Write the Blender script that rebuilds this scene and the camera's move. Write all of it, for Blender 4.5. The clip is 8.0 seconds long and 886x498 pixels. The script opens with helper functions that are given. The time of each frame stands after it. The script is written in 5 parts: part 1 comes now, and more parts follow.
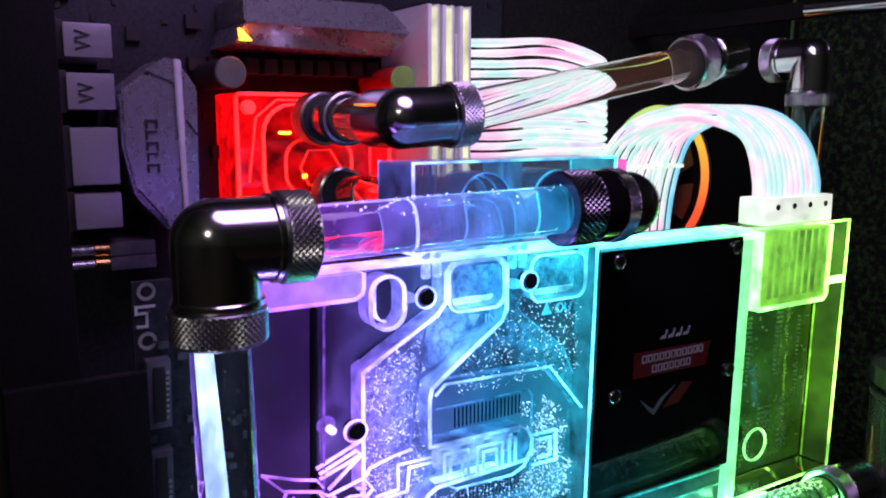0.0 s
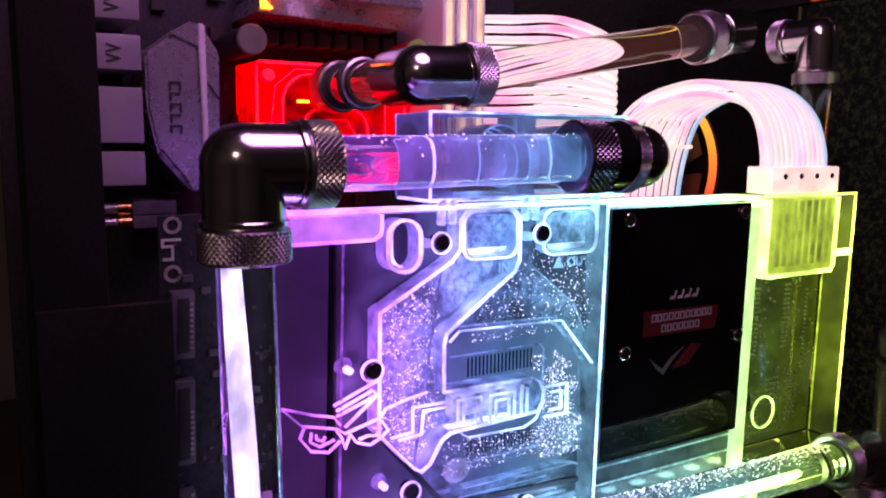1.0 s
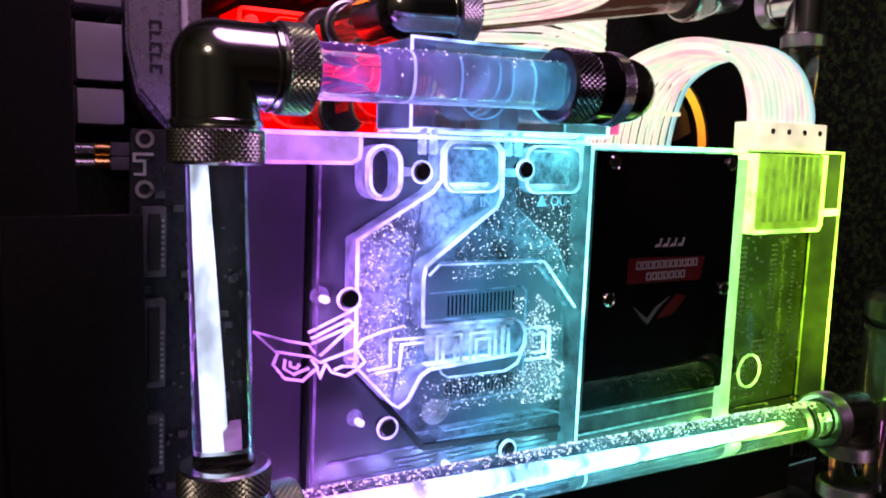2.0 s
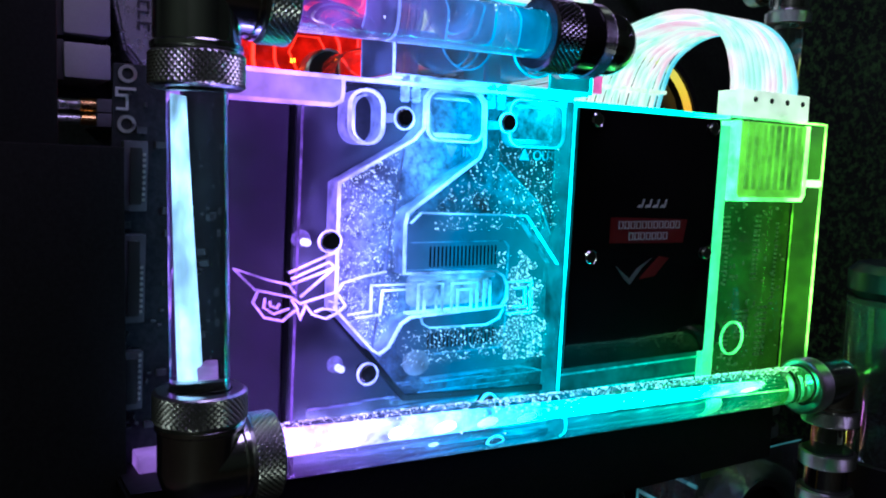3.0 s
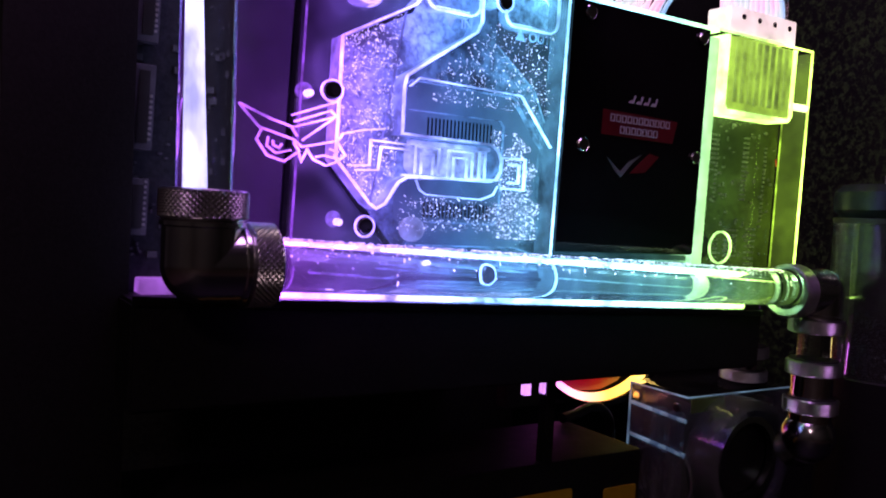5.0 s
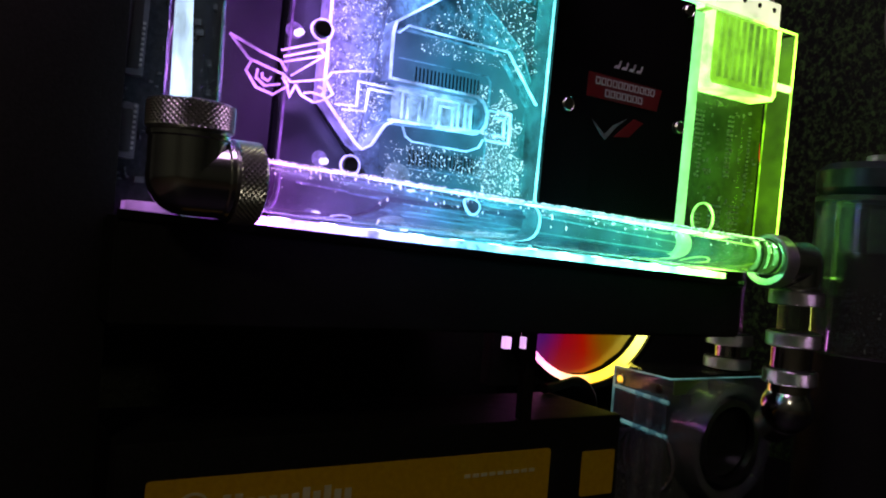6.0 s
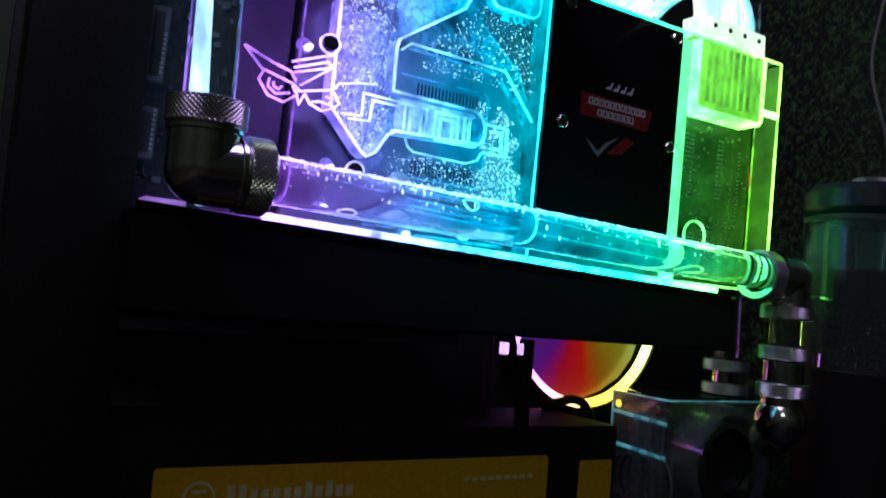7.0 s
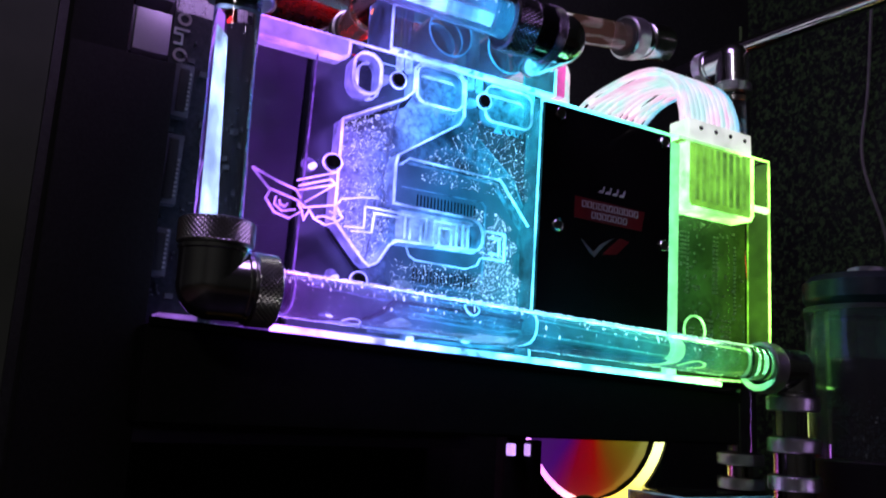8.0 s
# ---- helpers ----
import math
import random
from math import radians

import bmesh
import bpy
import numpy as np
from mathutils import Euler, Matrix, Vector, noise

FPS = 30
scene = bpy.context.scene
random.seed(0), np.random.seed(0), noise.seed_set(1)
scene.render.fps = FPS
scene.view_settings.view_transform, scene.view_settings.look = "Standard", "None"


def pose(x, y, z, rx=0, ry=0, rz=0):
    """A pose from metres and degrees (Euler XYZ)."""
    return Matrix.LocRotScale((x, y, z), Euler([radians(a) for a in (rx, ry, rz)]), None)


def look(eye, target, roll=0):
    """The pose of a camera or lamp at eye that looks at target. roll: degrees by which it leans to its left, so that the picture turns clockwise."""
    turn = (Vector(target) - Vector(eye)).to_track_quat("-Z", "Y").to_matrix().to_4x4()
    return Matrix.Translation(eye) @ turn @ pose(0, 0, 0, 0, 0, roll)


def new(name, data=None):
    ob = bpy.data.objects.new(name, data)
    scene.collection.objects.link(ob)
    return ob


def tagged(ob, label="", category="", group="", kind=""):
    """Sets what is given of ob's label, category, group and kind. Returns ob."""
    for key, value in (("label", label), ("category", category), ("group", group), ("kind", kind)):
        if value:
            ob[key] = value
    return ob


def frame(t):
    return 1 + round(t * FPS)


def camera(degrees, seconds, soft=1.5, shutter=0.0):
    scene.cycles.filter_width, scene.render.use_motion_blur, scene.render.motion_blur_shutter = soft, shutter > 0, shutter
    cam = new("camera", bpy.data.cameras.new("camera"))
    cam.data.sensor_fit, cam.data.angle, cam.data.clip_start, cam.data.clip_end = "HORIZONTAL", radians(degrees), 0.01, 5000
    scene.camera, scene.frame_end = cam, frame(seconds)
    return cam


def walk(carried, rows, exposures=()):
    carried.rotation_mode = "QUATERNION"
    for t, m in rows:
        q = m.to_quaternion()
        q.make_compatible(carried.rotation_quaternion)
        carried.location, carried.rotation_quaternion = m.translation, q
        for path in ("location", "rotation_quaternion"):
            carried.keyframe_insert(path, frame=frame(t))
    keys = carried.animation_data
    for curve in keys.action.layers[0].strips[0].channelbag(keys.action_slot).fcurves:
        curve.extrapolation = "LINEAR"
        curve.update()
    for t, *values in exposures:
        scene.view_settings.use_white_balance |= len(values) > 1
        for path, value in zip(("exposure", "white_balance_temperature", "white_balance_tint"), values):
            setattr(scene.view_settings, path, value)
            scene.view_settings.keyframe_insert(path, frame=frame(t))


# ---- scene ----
cam = camera(57.6, 8.0, soft=2.0, shutter=0.4)
METRES, EYE, TILT, LEAN, TURN = 0.22, 0.36, -9.1, 0.0, -31.4
ROWS = [
    (0.0, 0.0, 0.0, 0.0, 0.0, 0.0, -0.0),
    (0.5, -0.0043, -0.007, -0.0607, 0.19, 0.72, -0.3),
    (1.0, -0.0133, -0.0329, -0.1168, 0.46, 1.54, -0.49),
    (1.5, -0.0062, -0.0136, -0.1886, 0.18, 2.1, -0.84),
    (3.0, 0.03, -0.0037, -0.3533, -0.55, 3.69, -1.7),
    (3.5, 0.0253, -0.0078, -0.4233, -0.81, 4.33, -1.89),
    (4.0, 0.0294, -0.0162, -0.4779, -0.76, 5.15, -1.89),
    (4.5, 0.031, -0.0224, -0.5653, -0.79, 5.81, -2.29),
    (6.0, 0.0754, -0.0232, -0.7922, -1.36, 8.75, -4.49),
    (6.5, 0.0748, -0.0404, -0.8624, -1.61, 10.2, -4.86),
    (7.0, 0.0905, -0.068, -0.8985, -1.11, 12.94, -4.7),
    (7.5, 0.099, -0.1048, -0.9129, -0.04, 16.8, -3.66),
    (8.0, 0.1135, -0.1215, -0.9018, 0.41, 19.91, -3.03),
]
# the light strips run through their colours: the picture's balance drifts with them
BALANCE = [(0.0, 0.42, 6700, 20), (0.5, 0.28, 7800, 72), (1.0, 0.38, 8800, 84), (1.5, 0.50, 10400, 62), (3.0, 0.45, 6000, -16), (3.5, 0.4, 5500, -14),
           (4.0, 0.40, 6300, 26), (4.5, 0.36, 6600, 96), (6.0, 0.55, 9000, 4), (6.5, 0.7, 7600, 0), (7.0, 0.67, 6400, -8), (7.5, 0.52, 6000, -12), (8.0, 0.30, 6400, 28)]
walk(cam, [(t, pose(0, 0, EYE, TILT, LEAN, TURN) @ pose(METRES * x, METRES * y, METRES * z, 90 + pitch, roll, yaw)) for t, x, y, z, yaw, pitch, roll in ROWS], BALANCE)

# ---------- light ----------
world = bpy.data.worlds.new("dark_room")
scene.world = world
world.use_nodes = True
world.node_tree.nodes["Background"].inputs[0].default_value = (0.75, 0.9, 0.8, 1)
world.node_tree.nodes["Background"].inputs[1].default_value = 0.04

lamp_data = bpy.data.lights.new("room_lamp", "POINT")
lamp_data.energy, lamp_data.shadow_soft_size, lamp_data.color = 3.2, 0.09, (1.0, 0.97, 0.94)
room_lamp = new("room_lamp", lamp_data)
room_lamp.location = (-0.60, -0.70, 0.95)

# area lamp added overhead to light the metal; roof fans are only assumed
overhead_data = bpy.data.lights.new("roof_fan_glow", "AREA")
overhead_data.shape = "DISK"
overhead_data.energy, overhead_data.size, overhead_data.color = 0.7, 0.24, (0.66, 0.42, 1.0)
overhead_lamp = new("roof_fan_glow", overhead_data)
overhead_lamp.matrix_world = look((0.14, 0.12, 0.64), (0.12, 0.38, 0.36))

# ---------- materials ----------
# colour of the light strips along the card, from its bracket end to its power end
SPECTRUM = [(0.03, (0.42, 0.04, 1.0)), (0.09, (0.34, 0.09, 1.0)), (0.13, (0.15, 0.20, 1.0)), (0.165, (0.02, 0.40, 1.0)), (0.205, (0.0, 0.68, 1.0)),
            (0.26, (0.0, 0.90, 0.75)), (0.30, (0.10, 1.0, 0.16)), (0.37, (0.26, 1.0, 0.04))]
X0, X1 = 0.03, 0.37


def material(name):
    m = bpy.data.materials.new(name)
    m.use_nodes = True
    nt = m.node_tree
    return m, nt, nt.nodes["Principled BSDF"], nt.nodes["Material Output"]


def node(nt, kind, **settings):
    n = nt.nodes.new(kind)
    for key, value in settings.items():
        setattr(n, key, value)
    return n


def texture(nt, scale, detail=4.0, rough=0.6):
    co = node(nt, "ShaderNodeTexCoord")
    tex = node(nt, "ShaderNodeTexNoise")
    tex.inputs["Scale"].default_value = scale
    tex.inputs["Detail"].default_value = detail
    tex.inputs["Roughness"].default_value = rough
    nt.links.new(co.outputs["Object"], tex.inputs["Vector"])
    return tex.outputs["Fac"]


def ramp(nt, fac, stops):
    r = node(nt, "ShaderNodeValToRGB")
    els = r.color_ramp.elements
    while len(els) < len(stops):
        els.new(0.5)
    for e, (p, c) in zip(els, stops):
        e.position, e.color = p, (*c, 1) if len(c) == 3 else c
    nt.links.new(fac, r.inputs[0])
    return r.outputs[0]


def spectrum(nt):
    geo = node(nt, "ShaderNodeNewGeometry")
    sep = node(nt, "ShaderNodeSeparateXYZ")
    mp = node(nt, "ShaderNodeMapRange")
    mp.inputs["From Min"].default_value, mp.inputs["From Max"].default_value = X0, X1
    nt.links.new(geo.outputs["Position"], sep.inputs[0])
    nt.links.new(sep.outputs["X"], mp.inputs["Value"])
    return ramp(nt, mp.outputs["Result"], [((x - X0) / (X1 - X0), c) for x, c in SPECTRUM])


def bump(nt, bsdf, height, strength, distance):
    b = node(nt, "ShaderNodeBump")
    b.inputs["Strength"].default_value, b.inputs["Distance"].default_value = strength, distance
    nt.links.new(height, b.inputs["Height"])
    nt.links.new(b.outputs[0], bsdf.inputs["Normal"])


def solid(name, dark, light, rough, metal=0.0, scale=120.0, relief=0.0, spread=0.12):
    """Base colour between two tones of grain, with roughness that wanders."""
    m, nt, bsdf, _ = material(name)
    f = texture(nt, scale)
    nt.links.new(ramp(nt, f, [(0.3, dark), (0.7, light)]), bsdf.inputs["Base Color"])
    g = texture(nt, scale * 0.2, 6.0)
    mr = node(nt, "ShaderNodeMapRange")
    mr.inputs["To Min"].default_value, mr.inputs["To Max"].default_value = max(0.02, rough - spread), min(1, rough + spread)
    nt.links.new(g, mr.inputs["Value"])
    nt.links.new(mr.outputs[0], bsdf.inputs["Roughness"])
    bsdf.inputs["Metallic"].default_value = metal
    if relief:
        bump(nt, bsdf, f, 0.5, relief)
    return m


def clear(name, tint, gloss_rough=0.02, haze=0.0, ior=1.49):
    """Clear cast plastic sheet: light passes, the surface mirrors by Fresnel; haze: share that scatters."""
    m, nt, bsdf, out = material(name)
    nt.nodes.remove(bsdf)
    tr = node(nt, "ShaderNodeBsdfTransparent")
    tr.inputs[0].default_value = (*tint, 1)
    gl = node(nt, "ShaderNodeBsdfGlossy")
    gl.inputs["Roughness"].default_value = gloss_rough
    fr = node(nt, "ShaderNodeFresnel")
    fr.inputs["IOR"].default_value = ior
    mix = node(nt, "ShaderNodeMixShader")
    nt.links.new(fr.outputs[0], mix.inputs[0])
    nt.links.new(tr.outputs[0], mix.inputs[1])
    nt.links.new(gl.outputs[0], mix.inputs[2])
    last = mix
    if haze:
        df = node(nt, "ShaderNodeBsdfTranslucent")
        df.inputs[0].default_value = (0.9, 0.9, 0.9, 1)
        d2 = node(nt, "ShaderNodeBsdfDiffuse")
        d2.inputs[0].default_value = (0.9, 0.9, 0.9, 1)
        add = node(nt, "ShaderNodeMixShader")
        nt.links.new(df.outputs[0], add.inputs[1])
        nt.links.new(d2.outputs[0], add.inputs[2])
        last = node(nt, "ShaderNodeMixShader")
        f = texture(nt, 260.0, 6.0)
        mr = node(nt, "ShaderNodeMapRange")
        mr.inputs["To Min"].default_value, mr.inputs["To Max"].default_value = haze * 0.5, haze * 1.5
        nt.links.new(f, mr.inputs["Value"])
        nt.links.new(mr.outputs[0], last.inputs[0])
        nt.links.new(mix.outputs[0], last.inputs[1])
        nt.links.new(add.outputs[0], last.inputs[2])
    nt.links.new(last.outputs[0], out.inputs[0])
    return m


def glow_plastic(name, strength, base=0.12, rough=0.35, colour=None, patchy=0.5, scale=90.0, white=0.0, drift=0.0):
    """Frosted plastic with emission of its own, put in for LED light inside it."""
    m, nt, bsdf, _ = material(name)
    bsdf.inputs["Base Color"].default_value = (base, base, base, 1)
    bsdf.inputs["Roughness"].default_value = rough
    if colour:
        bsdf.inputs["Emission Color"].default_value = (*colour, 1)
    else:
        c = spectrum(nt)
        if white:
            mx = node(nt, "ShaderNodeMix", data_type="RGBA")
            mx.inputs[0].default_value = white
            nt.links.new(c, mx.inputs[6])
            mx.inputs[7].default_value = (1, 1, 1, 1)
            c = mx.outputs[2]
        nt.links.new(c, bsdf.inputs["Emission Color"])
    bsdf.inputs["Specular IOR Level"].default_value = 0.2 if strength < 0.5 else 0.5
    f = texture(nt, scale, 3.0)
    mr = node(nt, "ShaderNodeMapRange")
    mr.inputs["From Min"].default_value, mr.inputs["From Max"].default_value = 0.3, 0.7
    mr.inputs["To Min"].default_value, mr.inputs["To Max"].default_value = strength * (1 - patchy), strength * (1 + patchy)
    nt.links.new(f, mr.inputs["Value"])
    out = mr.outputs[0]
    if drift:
        # uneven spread of light put into the emission: a slow variation over centimetres
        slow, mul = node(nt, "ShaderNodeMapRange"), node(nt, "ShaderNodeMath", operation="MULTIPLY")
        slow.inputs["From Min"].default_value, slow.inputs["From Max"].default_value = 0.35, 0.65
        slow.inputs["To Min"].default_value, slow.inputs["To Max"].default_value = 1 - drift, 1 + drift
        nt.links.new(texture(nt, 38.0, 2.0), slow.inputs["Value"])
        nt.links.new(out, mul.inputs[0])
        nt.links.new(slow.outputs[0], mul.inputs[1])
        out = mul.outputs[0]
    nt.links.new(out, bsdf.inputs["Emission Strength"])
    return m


def rod(name, ior, tint=(1, 1, 1)):
    m, nt, bsdf, _ = material(name)
    bsdf.inputs["Base Color"].default_value = (*tint, 1)
    bsdf.inputs["Transmission Weight"].default_value = 1.0
    bsdf.inputs["IOR"].default_value = ior
    bsdf.inputs["Roughness"].default_value = 0.01
    bsdf.inputs["Coat Weight"].default_value, bsdf.inputs["Coat IOR"].default_value = 1.0, 1.49
    return m


M_CHROME = solid("black_chrome", (0.52, 0.52, 0.53), (0.62, 0.62, 0.63), 0.16, 1.0, 60.0, 0.0, 0.05)
M_SCREW = solid("black_screw_steel", (0.03, 0.03, 0.03), (0.06, 0.06, 0.06), 0.3, 0.7)
M_KNURL = solid("knurled_black_chrome", (0.45, 0.45, 0.46), (0.62, 0.62, 0.62), 0.3, 1.0, 200.0, 0.0, 0.08)
M_KNURL_DARK = solid("knurled_black_steel", (0.10, 0.10, 0.11), (0.2, 0.2, 0.2), 0.25, 1.0, 200.0, 0.0, 0.08)
M_RUBBER = solid("black_rubber", (0.012, 0.012, 0.012), (0.02, 0.02, 0.02), 0.6)
M_TUBE = rod("clear_hard_tube", 1.28)
# milky light in these two tubes is put in as patchy emission
M_TUBE_GLOW, M_TUBE_FRONT = rod("clear_tube_glow", 1.28), rod("thin_tube_glow", 1.15)
for m, glow in ((M_TUBE_GLOW, 0.10), (M_TUBE_FRONT, 0.16)):
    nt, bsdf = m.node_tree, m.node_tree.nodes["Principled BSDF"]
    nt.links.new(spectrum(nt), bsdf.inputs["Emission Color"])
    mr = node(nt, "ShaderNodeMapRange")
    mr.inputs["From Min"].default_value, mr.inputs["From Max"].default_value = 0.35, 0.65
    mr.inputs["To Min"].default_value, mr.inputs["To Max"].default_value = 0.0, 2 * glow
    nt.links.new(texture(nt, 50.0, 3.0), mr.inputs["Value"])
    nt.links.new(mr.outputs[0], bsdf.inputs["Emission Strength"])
# warm light in this tube is put in as faint emission
M_TUBE_THIN = rod("thin_tube_faint_glow", 1.15)
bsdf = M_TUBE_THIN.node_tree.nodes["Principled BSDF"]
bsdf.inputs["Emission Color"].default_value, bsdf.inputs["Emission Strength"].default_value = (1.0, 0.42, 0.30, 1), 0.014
M_ACRYLIC = clear("clear_acrylic", (0.985, 0.99, 1.0), 0.015, 0.004, 1.14)
# edge-lit look of the acrylic, put into these materials as emission
M_ACRYLIC_EDGE = glow_plastic("acrylic_edge_glow", 2.7, white=0.06, drift=0.4)
M_ENGRAVED = glow_plastic("engraving_glow", 2.4, white=0.06, patchy=0.5, scale=160.0, drift=0.75)
M_CHANNEL = glow_plastic("frosted_channel_glow", 0.72, base=0.03, patchy=0.6, scale=420.0, drift=0.75)
M_WET = glow_plastic("water_space_glow", 0.27, base=0.04, rough=0.25, patchy=0.6, scale=330.0, drift=0.75)
M_SHAFT = glow_plastic("screw_thread_glow", 1.5, base=0.3, patchy=0.8, scale=300.0)
M_GLOW_BACK = glow_plastic("frosted_back_glow", 0.085, base=0.12, rough=0.30, patchy=0.5, scale=22.0, drift=0.6)
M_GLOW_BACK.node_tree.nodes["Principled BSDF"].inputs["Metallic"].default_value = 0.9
M_DIM_BACK = glow_plastic("dim_back_glow", 0.05, base=0.03, rough=0.4, patchy=0.6, scale=26.0)
M_POCKET = glow_plastic("pocket_wall_glow", 0.85, base=0.04, patchy=0.7, scale=120.0, drift=0.6)
M_FAINT = glow_plastic("faint_line_glow", 0.5, base=0.05, patchy=0.8, scale=200.0)
# bright glints of the bubbles, put in as emission
M_BUBBLE = glow_plastic("bubble_glow", 1.9, base=0.2, rough=0.1, white=0.25, patchy=0.6, scale=400.0)
M_STRIP = glow_plastic("led_strip_cell", 36.0, patchy=0.0, white=0.06)
M_PLATE = solid("nickel_cold_plate", (0.05, 0.05, 0.055), (0.09, 0.09, 0.1), 0.42, 0.4, 300.0)
M_PCB = solid("black_circuit_board", (0.012, 0.014, 0.018), (0.03, 0.033, 0.04), 0.4, 0.0, 500.0, 0.0003)
M_PCB.node_tree.nodes["Principled BSDF"].inputs["Specular IOR Level"].default_value = 0.2
M_CHIP = solid("black_chip", (0.010, 0.010, 0.011), (0.02, 0.02, 0.021), 0.4)
M_SOLDER = solid("grey_component", (0.35, 0.34, 0.32), (0.6, 0.58, 0.55), 0.35, 0.6)
M_GLOSS_BLACK = solid("gloss_black_plastic", (0.003, 0.003, 0.003), (0.006, 0.006, 0.006), 0.08, 0.0, 30.0, 0.0, 0.04)
M_GLOSS_BLACK.node_tree.nodes["Principled BSDF"].inputs["Specular IOR Level"].default_value = 0.25
M_MATT_BLACK = solid("powder_coated_black_steel", (0.006, 0.006, 0.006), (0.012, 0.012, 0.012), 0.55, 0.0, 900.0, 0.0002)
M_MATT_BLACK.node_tree.nodes["Principled BSDF"].inputs["Specular IOR Level"].default_value = 0.14
M_SILVER = solid("brushed_silver_aluminium", (0.44, 0.44, 0.47), (0.56, 0.56, 0.58), 0.28, 0.75, 1500.0, 0.0, 0.08)
M_SILVER_INK = solid("silver_print", (0.55, 0.55, 0.56), (0.7, 0.7, 0.7), 0.4, 0.4)
M_DARK_INK = solid("black_print", (0.02, 0.02, 0.025), (0.03, 0.03, 0.03), 0.5)
M_RED_INK = solid("dark_red_print", (0.10, 0.004, 0.007), (0.15, 0.007, 0.01), 0.4)
# red LED light inside the processor block, put into its acrylic as emission
M_RED_ACRYLIC = glow_plastic("red_glow_acrylic", 0.62, base=0.1, rough=0.08, colour=(1.0, 0.004, 0.004), patchy=0.95, scale=70.0)
M_RED_DEEP = glow_plastic("deep_red_glow_acrylic", 0.36, base=0.15, rough=0.06, colour=(1.0, 0.004, 0.004), patchy=0.95, scale=80.0)
for m in (M_RED_ACRYLIC, M_RED_DEEP):
    m.node_tree.nodes["Principled BSDF"].inputs["Base Color"].default_value = (0.14, 0.004, 0.004, 1)
M_RED_HOT = glow_plastic("red_led", 12.0, colour=(1.0, 0.16, 0.01), patchy=0.2)
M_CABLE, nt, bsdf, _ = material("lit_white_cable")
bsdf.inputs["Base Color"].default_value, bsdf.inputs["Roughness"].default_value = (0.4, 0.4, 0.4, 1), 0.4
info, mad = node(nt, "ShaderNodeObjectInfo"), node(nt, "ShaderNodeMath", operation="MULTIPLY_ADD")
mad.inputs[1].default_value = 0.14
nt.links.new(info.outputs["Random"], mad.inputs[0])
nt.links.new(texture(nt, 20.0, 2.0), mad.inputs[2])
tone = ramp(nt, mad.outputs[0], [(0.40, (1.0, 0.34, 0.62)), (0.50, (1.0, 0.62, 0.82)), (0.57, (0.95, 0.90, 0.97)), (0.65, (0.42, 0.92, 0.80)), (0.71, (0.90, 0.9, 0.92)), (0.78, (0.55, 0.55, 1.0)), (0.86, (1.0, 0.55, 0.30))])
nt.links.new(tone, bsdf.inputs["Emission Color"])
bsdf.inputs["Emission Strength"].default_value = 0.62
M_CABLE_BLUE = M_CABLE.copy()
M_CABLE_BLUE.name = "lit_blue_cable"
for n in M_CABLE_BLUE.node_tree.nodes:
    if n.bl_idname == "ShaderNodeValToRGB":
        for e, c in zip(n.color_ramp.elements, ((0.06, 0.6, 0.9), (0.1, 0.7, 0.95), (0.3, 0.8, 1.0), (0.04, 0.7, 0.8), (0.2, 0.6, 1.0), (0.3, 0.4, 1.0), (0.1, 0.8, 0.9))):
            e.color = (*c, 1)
# bright light on connector and combs, put in as emission
M_GLOW_PLUG = glow_plastic("glowing_white_nylon", 0.62, base=0.5, white=0.8, patchy=0.3)
M_WHITE_METAL = solid("white_painted_aluminium", (0.70, 0.70, 0.70), (0.8, 0.8, 0.8), 0.3)
M_DIM_INK = solid("dull_silver_print", (0.14, 0.14, 0.15), (0.22, 0.22, 0.22), 0.4, 0.4)
M_PLUG = solid("white_nylon", (0.68, 0.68, 0.68), (0.8, 0.8, 0.8), 0.4)
M_YELLOW = solid("yellow_paper_label", (0.56, 0.30, 0.01), (0.66, 0.37, 0.014), 0.5, 0.0, 400.0)
M_GOLD = solid("gold_contact", (0.7, 0.42, 0.12), (0.85, 0.55, 0.2), 0.25, 1.0)
M_PORT = solid("grey_port_shell", (0.34, 0.33, 0.36), (0.38, 0.37, 0.40), 0.32, 0.45, 1500.0, 0.0, 0.08)
M_SOCKET = solid("dark_socket_plastic", (0.05, 0.05, 0.06), (0.11, 0.11, 0.13), 0.35)
M_SMOKE = clear("clear_reservoir_wall", (0.86, 0.92, 0.95), 0.03, 0.035)
M_PUMP = clear("clear_pump_acrylic", (0.60, 0.68, 0.80), 0.05, 0.18)
M_TERMINAL = clear("milky_terminal_acrylic", (0.90, 0.92, 0.99), 0.02, 0.16, 1.3)
M_PORT_WALL = clear("frosted_port_wall", (0.80, 0.84, 0.98), 0.06, 0.10, 1.3)


# ---------- mesh helpers ----------
def thing(name, at=(0, 0, 0)):
    ob = new(name)
    ob.location = at
    ob.empty_display_size = 0.01
    return ob


def part(name, bm, mat, parent=None, label="", smooth=True):
    me = bpy.data.meshes.new(name)
    bm.normal_update()
    bm.to_mesh(me)
    bm.free()
    if smooth:
        me.shade_smooth()
        me.set_sharp_from_angle(angle=radians(35))
    me.materials.append(mat)
    ob = new(name, me)
    if parent:
        ob.parent = parent
        ob.matrix_parent_inverse = Matrix.Translation(-parent.location)
    if label:
        tagged(ob, label)
    return ob


def setting(name, bm, mat, label, category):
    return tagged(part(name, bm, mat), label, category, kind="structure")


